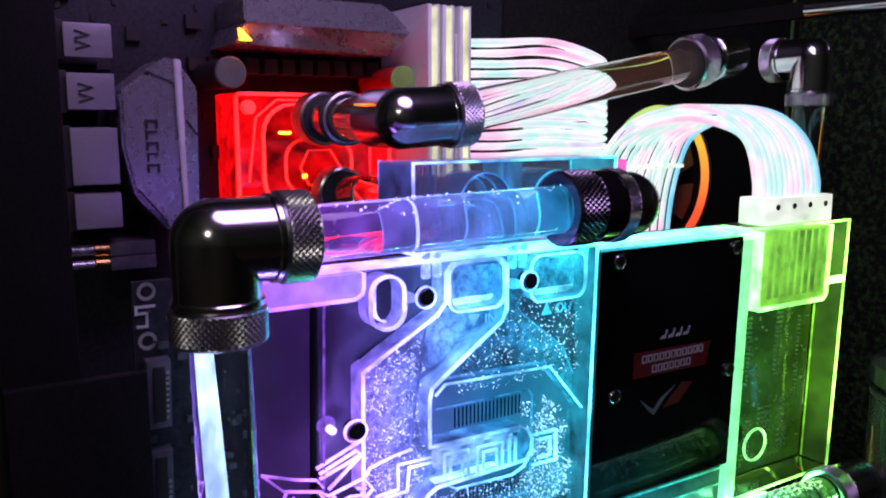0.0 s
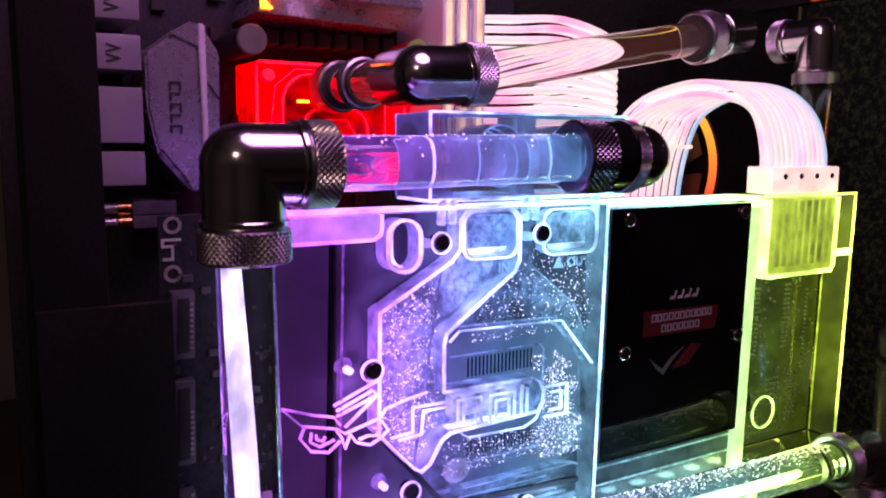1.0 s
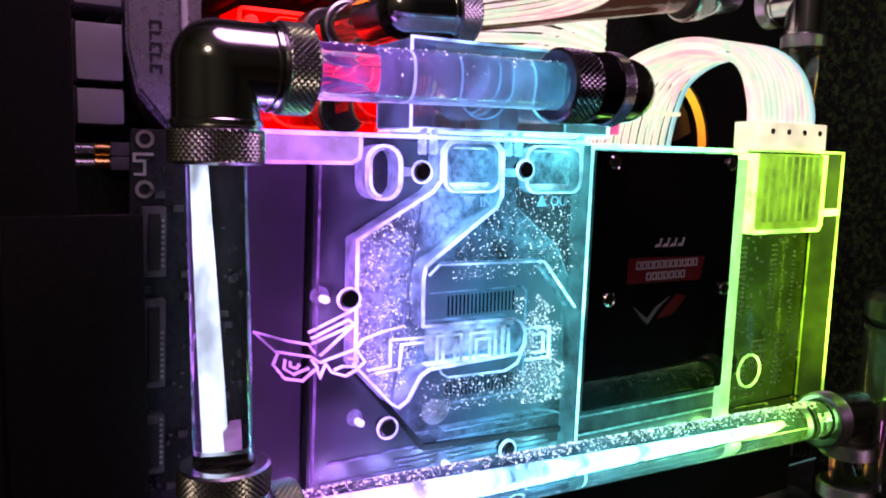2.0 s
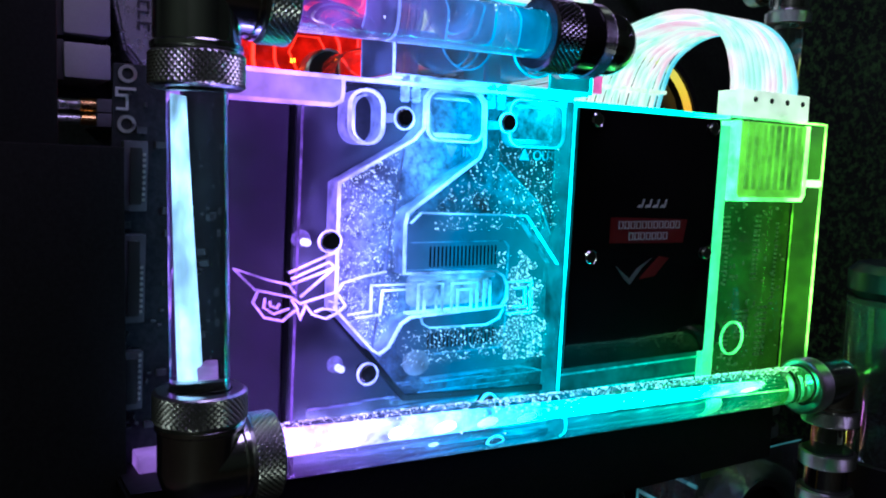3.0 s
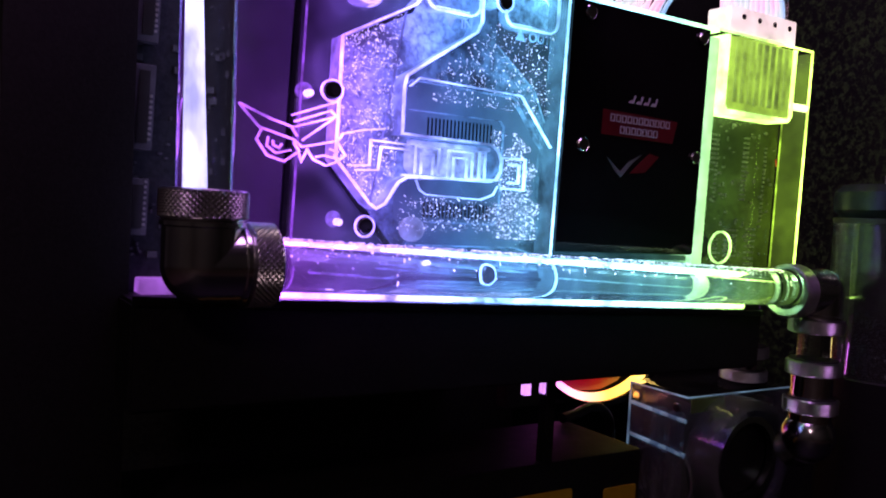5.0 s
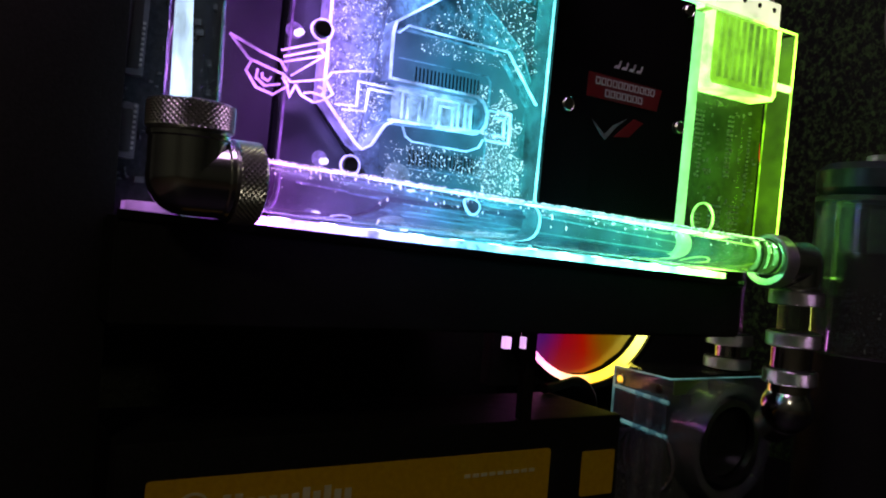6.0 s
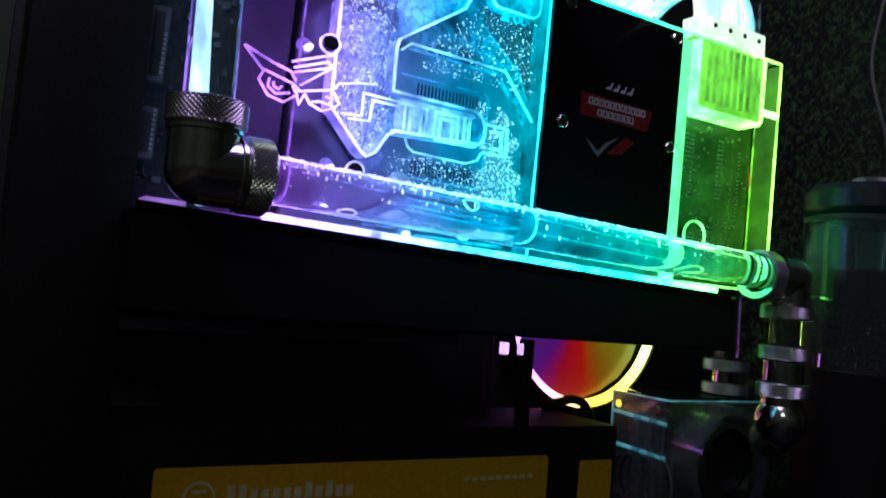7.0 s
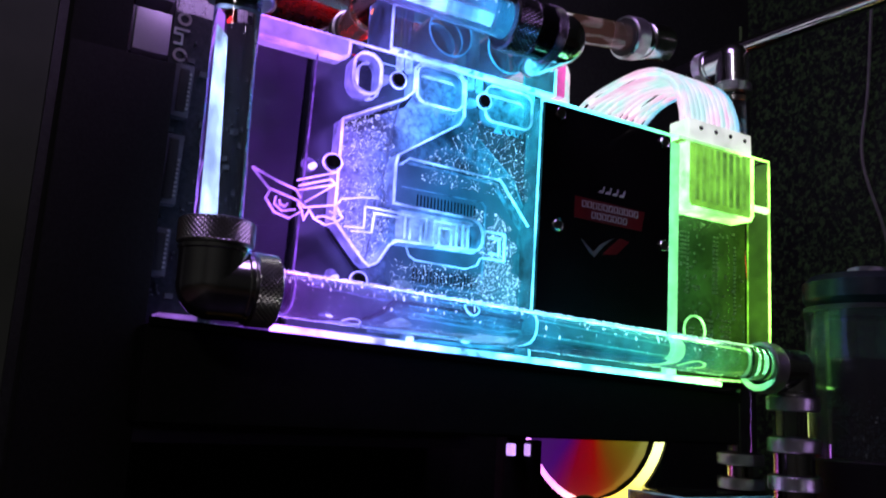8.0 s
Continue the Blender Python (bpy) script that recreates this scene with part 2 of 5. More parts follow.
def box(x0, x1, y0, y1, z0, z1, bevel=0.0, slope=0.0, bm=None):
    """A box; slope: fall of z per metre of x."""
    own = bm is None
    b = bmesh.new()
    bmesh.ops.create_cube(b, size=1)
    for v in b.verts:
        x = x0 + (v.co.x + 0.5) * (x1 - x0)
        v.co = (x, y0 + (v.co.y + 0.5) * (y1 - y0), z0 + (v.co.z + 0.5) * (z1 - z0) - slope * (x - x0))
    if bevel:
        bmesh.ops.bevel(b, geom=b.edges[:], offset=bevel, segments=2, affect="EDGES", profile=0.7)
    return b if own else join(bm, b)


def join(bm, b):
    me = bpy.data.meshes.new("scrap")
    b.to_mesh(me)
    b.free()
    bm.from_mesh(me)
    bpy.data.meshes.remove(me)
    return bm


def axes(direction):
    d = Vector(direction).normalized()
    a = d.orthogonal().normalized()
    return d, a, d.cross(a)


def sweep(points, radii, seg=20, caps=True, bm=None):
    """A round body along points; radii: one, or one for each point."""
    bm = bm or bmesh.new()
    pts = [Vector(p) for p in points]
    rs = radii if isinstance(radii, (list, tuple)) else [radii] * len(pts)
    d, a, b = axes(pts[1] - pts[0])
    rings = []
    for i, p in enumerate(pts):
        t = (pts[min(i + 1, len(pts) - 1)] - pts[max(i - 1, 0)])
        if t.length > 1e-9:
            q = d.rotation_difference(t.normalized())
            a, d = q @ a, t.normalized()
        b = d.cross(a)
        rings.append([bm.verts.new(p + rs[i] * (math.cos(k * math.tau / seg) * a + math.sin(k * math.tau / seg) * b)) for k in range(seg)])
    for r, s in zip(rings, rings[1:]):
        for k in range(seg):
            bm.faces.new((r[k], r[(k + 1) % seg], s[(k + 1) % seg], s[k]))
    if caps:
        bm.faces.new(rings[0][::-1])
        bm.faces.new(rings[-1])
    return bm


def cyl(p0, p1, r, seg=32, bevel=0.0, bm=None):
    p0, p1 = Vector(p0), Vector(p1)
    u = (p1 - p0).normalized()
    if not bevel:
        return sweep([p0, p1], r, seg, True, bm)
    e = u * bevel
    eps = u * 1e-6
    return sweep([p0, p0 + eps, p0 + e, p1 - e, p1 - eps, p1], [r - bevel, r - bevel, r, r, r - bevel, r - bevel], seg, True, bm)


def pipe(p0, p1, r, wall, seg=40):
    """An open tube with a wall."""
    bm = bmesh.new()
    d, a, b = axes(Vector(p1) - Vector(p0))
    loops = []
    for p, rr in ((p0, r), (p1, r), (p1, r - wall), (p0, r - wall)):
        loops.append([bm.verts.new(Vector(p) + rr * (math.cos(k * math.tau / seg) * a + math.sin(k * math.tau / seg) * b)) for k in range(seg)])
    for i in range(4):
        r0, r1 = loops[i], loops[(i + 1) % 4]
        for k in range(seg):
            bm.faces.new((r0[k], r0[(k + 1) % seg], r1[(k + 1) % seg], r1[k]))
    return bm


def knurled(p0, p1, r, bore, teeth=44, rows=9):
    """A collar whose outside is cut into small diamonds, with smooth chamfered rims."""
    bm = bmesh.new()
    p0, p1 = Vector(p0), Vector(p1)
    d, a, b = axes(p1 - p0)
    length, seg = (p1 - p0).length, teeth * 2
    prof = [(0.0, bore, 0), (0.0, r - 0.0012, 0), (0.06, r - 0.0003, 0)]
    prof += [(0.12 + 0.76 * i / (rows - 1), r, 1 + i % 2) for i in range(rows)]
    prof += [(0.94, r - 0.0003, 0), (1.0, r - 0.0012, 0), (1.0, bore, 0)]
    loops = []
    for f, rr, cut in prof:
        ring = []
        for k in range(seg):
            rad = rr - (0.0006 if cut and (k + cut) % 2 else 0.0)
            th = k * math.tau / seg
            ring.append(bm.verts.new(p0 + d * length * f + rad * (math.cos(th) * a + math.sin(th) * b)))
        loops.append(ring)
    for (r0, c0), (r1, c1) in zip(zip(loops, prof), zip(loops[1:], prof[1:])):
        for k in range(seg):
            q = (r0[k], r0[(k + 1) % seg], r1[(k + 1) % seg], r1[k])
            low = c0[2] and (k + c0[2]) % 2
            # the crease joins the two low corners, so that each high one is the tip of a small diamond
            for tri in (((0, 1, 2), (0, 2, 3)) if low else ((0, 1, 3), (1, 2, 3))):
                bm.faces.new([q[n] for n in tri])
    return bm


def prism(poly, y0, y1, bevel=0.0, bm=None):
    """An x-z polygon given thickness from y0 (front) to y1."""
    b = bmesh.new()
    f = b.faces.new([b.verts.new((x, y0, z)) for x, z in poly])
    ret = bmesh.ops.extrude_face_region(b, geom=[f])
    for g in ret["geom"]:
        if isinstance(g, bmesh.types.BMVert):
            g.co.y = y1
    bmesh.ops.recalc_face_normals(b, faces=b.faces[:])
    if bevel:
        bmesh.ops.bevel(b, geom=b.edges[:], offset=bevel, segments=2, affect="EDGES")
    return b if bm is None else join(bm, b)


def ribbon(poly, width, y0, y1, closed=True, bm=None):
    """A raised line that follows an x-z outline."""
    bm = bm or bmesh.new()
    n = len(poly)
    pts = [Vector((x, z)) for x, z in poly]
    rows = []
    for i, p in enumerate(pts):
        before = pts[i - 1] if closed or i else p
        after = pts[(i + 1) % n] if closed or i < n - 1 else p
        t1 = (p - before).normalized() if (p - before).length > 1e-9 else (after - p).normalized()
        t2 = (after - p).normalized() if (after - p).length > 1e-9 else t1
        m = Vector((-(t1 + t2).y, (t1 + t2).x))
        m = m.normalized() if m.length > 1e-6 else Vector((-t1.y, t1.x))
        w = width / 2 / max(0.45, abs(m.dot(Vector((-t1.y, t1.x)))))
        row = []
        for s, y in ((1, y0), (-1, y0), (-1, y1), (1, y1)):
            q = p + m * w * s
            row.append(bm.verts.new((q.x, y, q.y)))
        rows.append(row)
    for i in range(n if closed else n - 1):
        r, s = rows[i], rows[(i + 1) % n]
        for k in range(4):
            bm.faces.new((r[k], s[k], s[(k + 1) % 4], r[(k + 1) % 4]))
    if not closed:
        bm.faces.new(rows[0])
        bm.faces.new(rows[-1][::-1])
    bmesh.ops.recalc_face_normals(bm, faces=bm.faces[:])
    return bm


def rounded(x0, x1, z0, z1, r, steps=5):
    out = []
    for cx, cz, a0 in ((x1 - r, z1 - r, 0), (x0 + r, z1 - r, 90), (x0 + r, z0 + r, 180), (x1 - r, z0 + r, 270)):
        for i in range(steps + 1):
            th = radians(a0 + 90 * i / steps)
            out.append((cx + r * math.cos(th), cz + r * math.sin(th)))
    return out


def circle(cx, cz, r, n=28):
    return [(cx + r * math.cos(k * math.tau / n), cz + r * math.sin(k * math.tau / n)) for k in range(n)]


# ---------- setting ----------
SLOPE = 0.031
M_PERFORATED = solid("perforated_black_steel", (0.002, 0.002, 0.002), (0.020, 0.026, 0.019), 0.5, 0.0, 420.0, 0.0004)
setting("floor", box(-0.12, 0.64, -0.12, 0.46, 0.0, 0.028), M_MATT_BLACK, "black powder-coated steel floor of the computer case", "floor")
setting("wall_back", box(0.010, 0.64, 0.44, 0.46, 0.028, 0.62), M_PERFORATED, "black perforated steel tray behind the motherboard", "case panel")
# green speckle over a near-black base colour
M_MESH = solid("speckled_filter_mesh", (0.003, 0.006, 0.003), (0.065, 0.16, 0.038), 0.6, 0.0, 230.0, 0.0006)
for n in M_MESH.node_tree.nodes:
    if n.bl_idname == "ShaderNodeValToRGB":
        n.color_ramp.elements[0].position, n.color_ramp.elements[1].position = 0.46, 0.72
setting("wall_right", box(0.62, 0.64, 0.02, 0.44, 0.028, 0.70), M_MESH, "dark filter mesh with green speckle in the front panel of the case", "case panel")


# plain dark room that closes the place round the open case
# walls, floor and ceiling are mostly unseen, added to shape the chrome's reflections
M_ROOM = solid("dim_room_plaster", (0.17, 0.19, 0.17), (0.24, 0.26, 0.23), 0.85, 0.0, 5.0, 0.001)
setting("ground", box(-1.7, 1.9, -1.9, 1.2, -0.03, -0.0005), solid("dark_wood_floor", (0.05, 0.035, 0.025), (0.10, 0.07, 0.05), 0.5, 0.0, 9.0), "dark wooden floor that the computer case stands on", "floor")
setting("ceiling", box(-1.7, 1.9, -1.9, 1.2, 1.65, 1.70), M_ROOM, "plain ceiling of the dim room", "ceiling")
for name, x0, x1, y0, y1 in (("wall_north", -1.7, 1.9, 1.15, 1.2), ("wall_south", -1.7, 1.9, -1.95, -1.9), ("wall_west", -1.75, -1.7, -1.9, 1.2), ("wall_east", 1.9, 1.95, -1.9, 1.2)):
    setting(name, box(x0, x1, y0, y1, -0.03, 1.65), M_ROOM, "plain grey-green wall of the dim room", "wall")


# ---------- tube fittings and hard tubes ----------
X, Y, Z = Vector((1, 0, 0)), Vector((0, 1, 0)), Vector((0, 0, 1))
R_TUBE, R_RING, R_BODY = 0.0080, 0.0126, 0.0113


def collar(p0, p1, parent, r=R_RING, mat=None):
    c = part("collar", knurled(p0, p1, r, R_TUBE + 0.0004), mat or M_KNURL, parent, "knurled dark chrome collar", False)
    d = (Vector(p1) - Vector(p0)).normalized()
    part("o_ring", cyl(Vector(p0) - d * 0.0006, Vector(p0) + d * 0.0012, r - 0.0016), M_RUBBER, c)
    return c


def elbow(c, u, v, lu, lv, label, ring_u=0.0095, ring_v=0.0095, r=R_BODY, ru=R_RING, rv=R_RING, mat=None):
    """A right-angled fitting round c: a smooth bent body, and a knurled collar at the end of each arm that has one."""
    c, u, v = Vector(c), Vector(u).normalized(), Vector(v).normalized()
    t = thing("elbow_fitting", c)
    body = sweep([c + u * lu, c - u * 0.0006], r, 40, False)
    sweep([c + v * lv, c - v * 0.0006], r, 40, False, body)
    dome = bmesh.new()
    bmesh.ops.create_uvsphere(dome, u_segments=40, v_segments=24, radius=r * 1.002)
    for w in dome.verts:
        w.co += c
    part("body", join(body, dome), M_CHROME, t)
    for d, l, g, rr in ((u, lu, ring_u, ru), (v, lv, ring_v, rv)):
        if g:
            part("flange", cyl(c + d * (l - 0.0022), c + d * (l - 0.0002), r + 0.0007, 36, 0.0004), M_CHROME, t)
            collar(c + d * l, c + d * (l + g), t, rr, mat)
    return tagged(t, label, "tube fitting", "fittings of the cooling loop")


def straight(p0, d, lengths, label, r=R_RING):
    """A straight fitting: knurled collar, smooth neck, knurled collar."""
    p, d = Vector(p0), Vector(d).normalized()
    t = thing("straight_fitting", p)
    a = 0.0
    for kind, l, rr in lengths:
        if kind == "ring":
            collar(p + d * a, p + d * (a + l), t, rr)
        else:
            part("neck", cyl(p + d * a, p + d * (a + l), rr, 36, 0.0005), M_CHROME, t)
        a += l
    return tagged(t, label, "tube fitting", "fittings of the cooling loop")


def air(parent, p0, p1, r, count, seed):
    """Air bubbles that cling along the top of a tube's water."""
    rnd = random.Random(seed)
    p0, p1 = Vector(p0), Vector(p1)
    d = (p1 - p0).normalized()
    side = d.cross(Vector((0, 0, 1))).normalized()
    top = side.cross(d)
    tpl = bmesh.new()
    bmesh.ops.create_icosphere(tpl, subdivisions=1, radius=1)
    tv, tf = [v.co.copy() for v in tpl.verts], [[v.index for v in f.verts] for f in tpl.faces]
    tpl.free()
    verts, faces = [], []
    for i in range(count):
        a, f = rnd.gauss(0, 0.55), rnd.uniform(0.03, 0.97)
        size = 0.00012 + 0.00034 * rnd.random() ** 3
        c = p0.lerp(p1, f) + (r + 0.00005) * (math.cos(a) * top + math.sin(a) * side)
        o = len(verts)
        verts += [c + size * v for v in tv]
        faces += [[o + k for k in f3] for f3 in tf]
    me = bpy.data.meshes.new("bubble_trail")
    me.from_pydata(verts, [], faces)
    me.shade_smooth()
    me.materials.append(M_BUBBLE)
    ob = new("bubble_trail", me)
    ob.parent, ob.matrix_parent_inverse = parent, Matrix.Translation(-parent.location)
    tagged(ob, "tiny air bubbles along the top of the tube", kind="stuff")


def hard_tube(points, label, r=R_TUBE, bubbles=0, seed=1, mat=M_TUBE):
    t = thing("hard_tube", points[0])
    part("wall", sweep(points, r, 40), mat, t)
    for p, q in ((points[0], points[1]), (points[-1], points[-2])):
        d = (Vector(q) - Vector(p)).normalized()
        part("end_seal", pipe(Vector(p) + d * 0.0030, Vector(p) + d * 0.0040, r + 0.0006, 0.0012, 32), M_RUBBER, t)
    if bubbles:
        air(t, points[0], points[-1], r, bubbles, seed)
    return tagged(t, label, "cooling tube", "tubes of the cooling loop")


# left riser: elbow at the top, elbow at the foot, tube between
elbow((0.0562, 0.2030, 0.3293), X, -Z, 0.0155, 0.0165, "dark chrome elbow fitting joining two clear tubes", 0.0095, 0.0095)
elbow((0.0566, 0.2005, 0.2020), X, Z, 0.0118, 0.0128, "dark chrome elbow fitting at the foot of the riser tube", 0.0090, 0.0085)
hard_tube([(0.0566, 0.2005, 0.2170), (0.0562, 0.2030, 0.3095)], "clear acrylic riser tube beside the graphics card")
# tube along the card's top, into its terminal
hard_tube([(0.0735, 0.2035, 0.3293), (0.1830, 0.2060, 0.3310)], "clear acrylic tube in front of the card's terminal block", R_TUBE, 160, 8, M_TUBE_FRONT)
last = elbow((0.2010, 0.2060, 0.3310), -X, Y, 0.0185, 0.0220, "black chrome elbow fitting screwed into the terminal block", 0.0125, 0.0, 0.0112, 0.0128, mat=M_KNURL_DARK)
collar((0.1960, 0.2060, 0.3310), (0.1905, 0.2060, 0.3310), last, 0.0130, M_KNURL_DARK)
part("sleeve", cyl((0.1905, 0.2060, 0.3310), (0.1825, 0.2060, 0.3310), 0.0124, 40, 0.0006), M_GLOSS_BLACK, last)
# tube along the card's foot
TUBE_C0, TUBE_C1 = Vector((0.0705, 0.2005, 0.2023)), Vector((0.3240, 0.2000, 0.1945))
hard_tube([TUBE_C0, TUBE_C1], "long clear acrylic tube below the graphics card, with small air bubbles", R_TUBE, 2600, 7, M_TUBE_GLOW)
# fittings that carry it down to the pump
elbow((0.3480, 0.2010, 0.1930), -X, -Z, 0.0170, 0.0130, "dark chrome elbow fitting at the end of the long tube", 0.0085, 0.0070, 0.0110)
hard_tube([(0.3480, 0.2010, 0.1820), (0.3480, 0.2010, 0.1500)], "short clear tube piece between two fittings", 0.0078)
straight((0.3480, 0.2010, 0.1600), -Z, [("ring", 0.0070, R_RING), ("neck", 0.0110, 0.0095), ("ring", 0.0070, R_RING)], "dark chrome straight fitting over the pump's ball joint")
ball = thing("rotary_fitting", (0.348, 0.201, 0.12))
bm = bmesh.new()
bmesh.ops.create_uvsphere(bm, u_segments=28, v_segments=16, radius=0.0125)
for v in bm.verts:
    v.co += Vector((0.348, 0.201, 0.1235))
part("joint", bm, M_CHROME, ball)
part("neck", cyl((0.348, 0.201, 0.1300), (0.348, 0.201, 0.1370), 0.0098), M_CHROME, ball)
part("outlet", cyl((0.348, 0.201, 0.1200), (0.3600, 0.2160, 0.1120), 0.0098, 28, 0.0006), M_CHROME, ball)
tagged(ball, "dark chrome rotary ball fitting leading to the pump", "tube fitting", "fittings of the cooling loop")
straight((0.4380, 0.3080, 0.1455), -Z, [("ring", 0.0072, 0.0150), ("neck", 0.0078, 0.0115), ("ring", 0.0072, 0.0150), ("neck", 0.0011, 0.0110)], "dark chrome straight fitting on top of the pump")
hard_tube([(0.4380, 0.3080, 0.1400), (0.4380, 0.3080, 0.2000)], "clear tube rising from the pump behind the shelf")

# tube from the processor block to the far side
elbow((0.1420, 0.2620, 0.3605), (1, 0.03, 0.06), Y, 0.0195, 0.0200, "dark chrome elbow fitting in front of the processor block", 0.0100, 0.0, 0.0112)
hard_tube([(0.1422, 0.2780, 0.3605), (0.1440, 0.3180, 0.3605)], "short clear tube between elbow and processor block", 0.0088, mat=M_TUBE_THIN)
straight((0.1440, 0.3120, 0.3605), Y, [("ring", 0.006, 0.0115), ("neck", 0.018, 0.0085), ("ring", 0.012, 0.0120)], "dark chrome fitting screwed into the processor block")
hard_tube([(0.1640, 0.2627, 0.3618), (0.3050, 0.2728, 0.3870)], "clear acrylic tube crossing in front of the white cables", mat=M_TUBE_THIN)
straight((0.3000, 0.2724, 0.3861), (1, 0.07, 0.18), [("ring", 0.0110, 0.0128), ("neck", 0.0060, 0.0100), ("neck", 0.0180, 0.0112)], "dark chrome straight fitting at the end of the upper tube")
elbow((0.3836, 0.2640, 0.3915), Y, -Z, 0.0165, 0.0180, "dark chrome elbow fitting turning a tube downwards", 0.0075, 0.0065, 0.0102, 0.0118, 0.0118)
hard_tube([(0.3836, 0.2640, 0.3740), (0.3836, 0.2640, 0.2000)], "clear tube running down behind the graphics card")
straight((0.1520, 0.3360, 0.3270), Y, [("ring", 0.0100, 0.0120), ("neck", 0.012, 0.0090)], "dark chrome fitting at the processor block's lower port")
hard_tube([(0.1520, 0.3450, 0.3270), (0.1560, 0.2980, 0.3290), (0.1700, 0.2640, 0.3310)], "clear tube from the processor block to the card's terminal", 0.0078)

rod_bar = thing("steel_rod", (0.43, 0.30, 0.42))
part("shaft", cyl((0.4360, 0.0300, 0.4140), (0.4282, 0.3000, 0.4228), 0.0050, 32, 0.0008), M_CHROME, rod_bar)
part("mount", box(0.4240, 0.4330, 0.3000, 0.4398, 0.4180, 0.4270, 0.001), M_MATT_BLACK, rod_bar)
tagged(rod_bar, "polished dark steel rod along the top of the case", "rod")

# ---------- graphics card with its water block ----------
card = thing("graphics_card", (0.20, 0.245, 0.186))
FRONT, INNER, BACK = 0.2280, 0.2385, 0.2440
part("circuit_board", box(0.0425, 0.3700, 0.2445, 0.2465, 0.1865, 0.3130, 0.0004), M_PCB, card)
part("backplate", box(0.0440, 0.3690, 0.2475, 0.2490, 0.1990, 0.3125, 0.0004), M_MATT_BLACK, card)
RIGHT = 0.2078
block = part("acrylic_block", box(0.0700, RIGHT, FRONT, INNER, 0.1890, 0.3122, 0.0006), M_ACRYLIC, card, "clear acrylic water block whose edges and back glow")
# light inside the block is put in as emitting faces and edges
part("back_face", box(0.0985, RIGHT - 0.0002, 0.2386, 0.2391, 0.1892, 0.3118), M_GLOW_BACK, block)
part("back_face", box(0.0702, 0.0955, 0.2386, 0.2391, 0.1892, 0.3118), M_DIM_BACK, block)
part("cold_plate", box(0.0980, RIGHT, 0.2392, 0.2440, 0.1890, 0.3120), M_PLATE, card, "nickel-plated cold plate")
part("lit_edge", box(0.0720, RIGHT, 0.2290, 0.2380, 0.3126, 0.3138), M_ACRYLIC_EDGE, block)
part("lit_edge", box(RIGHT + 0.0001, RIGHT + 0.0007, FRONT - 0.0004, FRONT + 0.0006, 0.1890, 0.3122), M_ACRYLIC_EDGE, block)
part("edge_face", box(RIGHT + 0.0001, RIGHT + 0.0005, FRONT + 0.0008, 0.2390, 0.1890, 0.3122), glow_plastic("frosted_edge_glow", 0.26, base=0.05, patchy=0.9, scale=60.0), block)
# added wedge glows at the block's end: the riser tube's slanting streak, wider below
part("lit_edge", prism([(0.0680, 0.1940), (0.0704, 0.1940), (0.0698, 0.3040), (0.0686, 0.3040)], 0.2240, 0.2380), glow_plastic("streak_wedge_glow", 1.25, colour=(0.36, 0.58, 1.0), patchy=0.55, scale=60.0, drift=0.6), block)
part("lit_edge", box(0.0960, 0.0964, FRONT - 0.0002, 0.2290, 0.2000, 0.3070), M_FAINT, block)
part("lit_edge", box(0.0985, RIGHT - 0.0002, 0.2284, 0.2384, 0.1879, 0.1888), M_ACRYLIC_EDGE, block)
# emission for the block's reflected light spots and a screw's glint
M_SPOT_GLOW = glow_plastic("spot_glow", 2.2, patchy=0.3, white=0.25)
M_FIN = solid("nickel_fin", (0.012, 0.012, 0.014), (0.03, 0.03, 0.034), 0.3, 0.4)
# light strip's streaks on the brushed plate's foot, put in as glowing bars
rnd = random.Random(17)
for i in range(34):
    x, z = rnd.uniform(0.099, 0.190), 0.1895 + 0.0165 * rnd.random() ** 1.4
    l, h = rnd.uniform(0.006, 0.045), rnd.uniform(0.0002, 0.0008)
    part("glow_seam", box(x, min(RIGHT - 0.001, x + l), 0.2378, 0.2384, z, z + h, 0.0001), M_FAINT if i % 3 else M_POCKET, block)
# water space: floor, gasket round it, stepped jet plate and fins
CHANNEL = [(0.1090, 0.2790), (0.1370, 0.2945), (0.1405, 0.2985), (0.1405, 0.3090), (0.1430, 0.3118), (0.1635, 0.3118), (0.1660, 0.3090), (0.1660, 0.2930), (0.1640, 0.2890), (0.1350, 0.2690), (0.1340, 0.2650), (0.1340, 0.2480),
           (0.1735, 0.2475), (0.1770, 0.2455), (0.1790, 0.2415), (0.1788, 0.2375), (0.1765, 0.2340), (0.1370, 0.2325), (0.1335, 0.2305), (0.1285, 0.2225), (0.1250, 0.2205), (0.1222, 0.2222), (0.1085, 0.2370)]
WET = [(0.1435, 0.3100), (0.1430, 0.3000), (0.1395, 0.2945), (0.1125, 0.2800), (0.1105, 0.2750), (0.1110, 0.2350), (0.1400, 0.2010), (0.2072, 0.1975), (0.2072, 0.2600), (0.2010, 0.2720), (0.1800, 0.2880), (0.1790, 0.3100)]
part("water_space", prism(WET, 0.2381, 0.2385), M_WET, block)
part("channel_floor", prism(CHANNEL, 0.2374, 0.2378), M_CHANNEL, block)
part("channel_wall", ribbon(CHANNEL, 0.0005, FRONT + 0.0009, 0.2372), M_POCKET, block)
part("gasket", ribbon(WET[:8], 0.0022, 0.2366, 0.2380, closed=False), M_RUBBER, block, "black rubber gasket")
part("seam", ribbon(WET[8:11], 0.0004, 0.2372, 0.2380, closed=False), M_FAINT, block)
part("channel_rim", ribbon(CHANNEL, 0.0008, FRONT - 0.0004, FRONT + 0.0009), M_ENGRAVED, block)
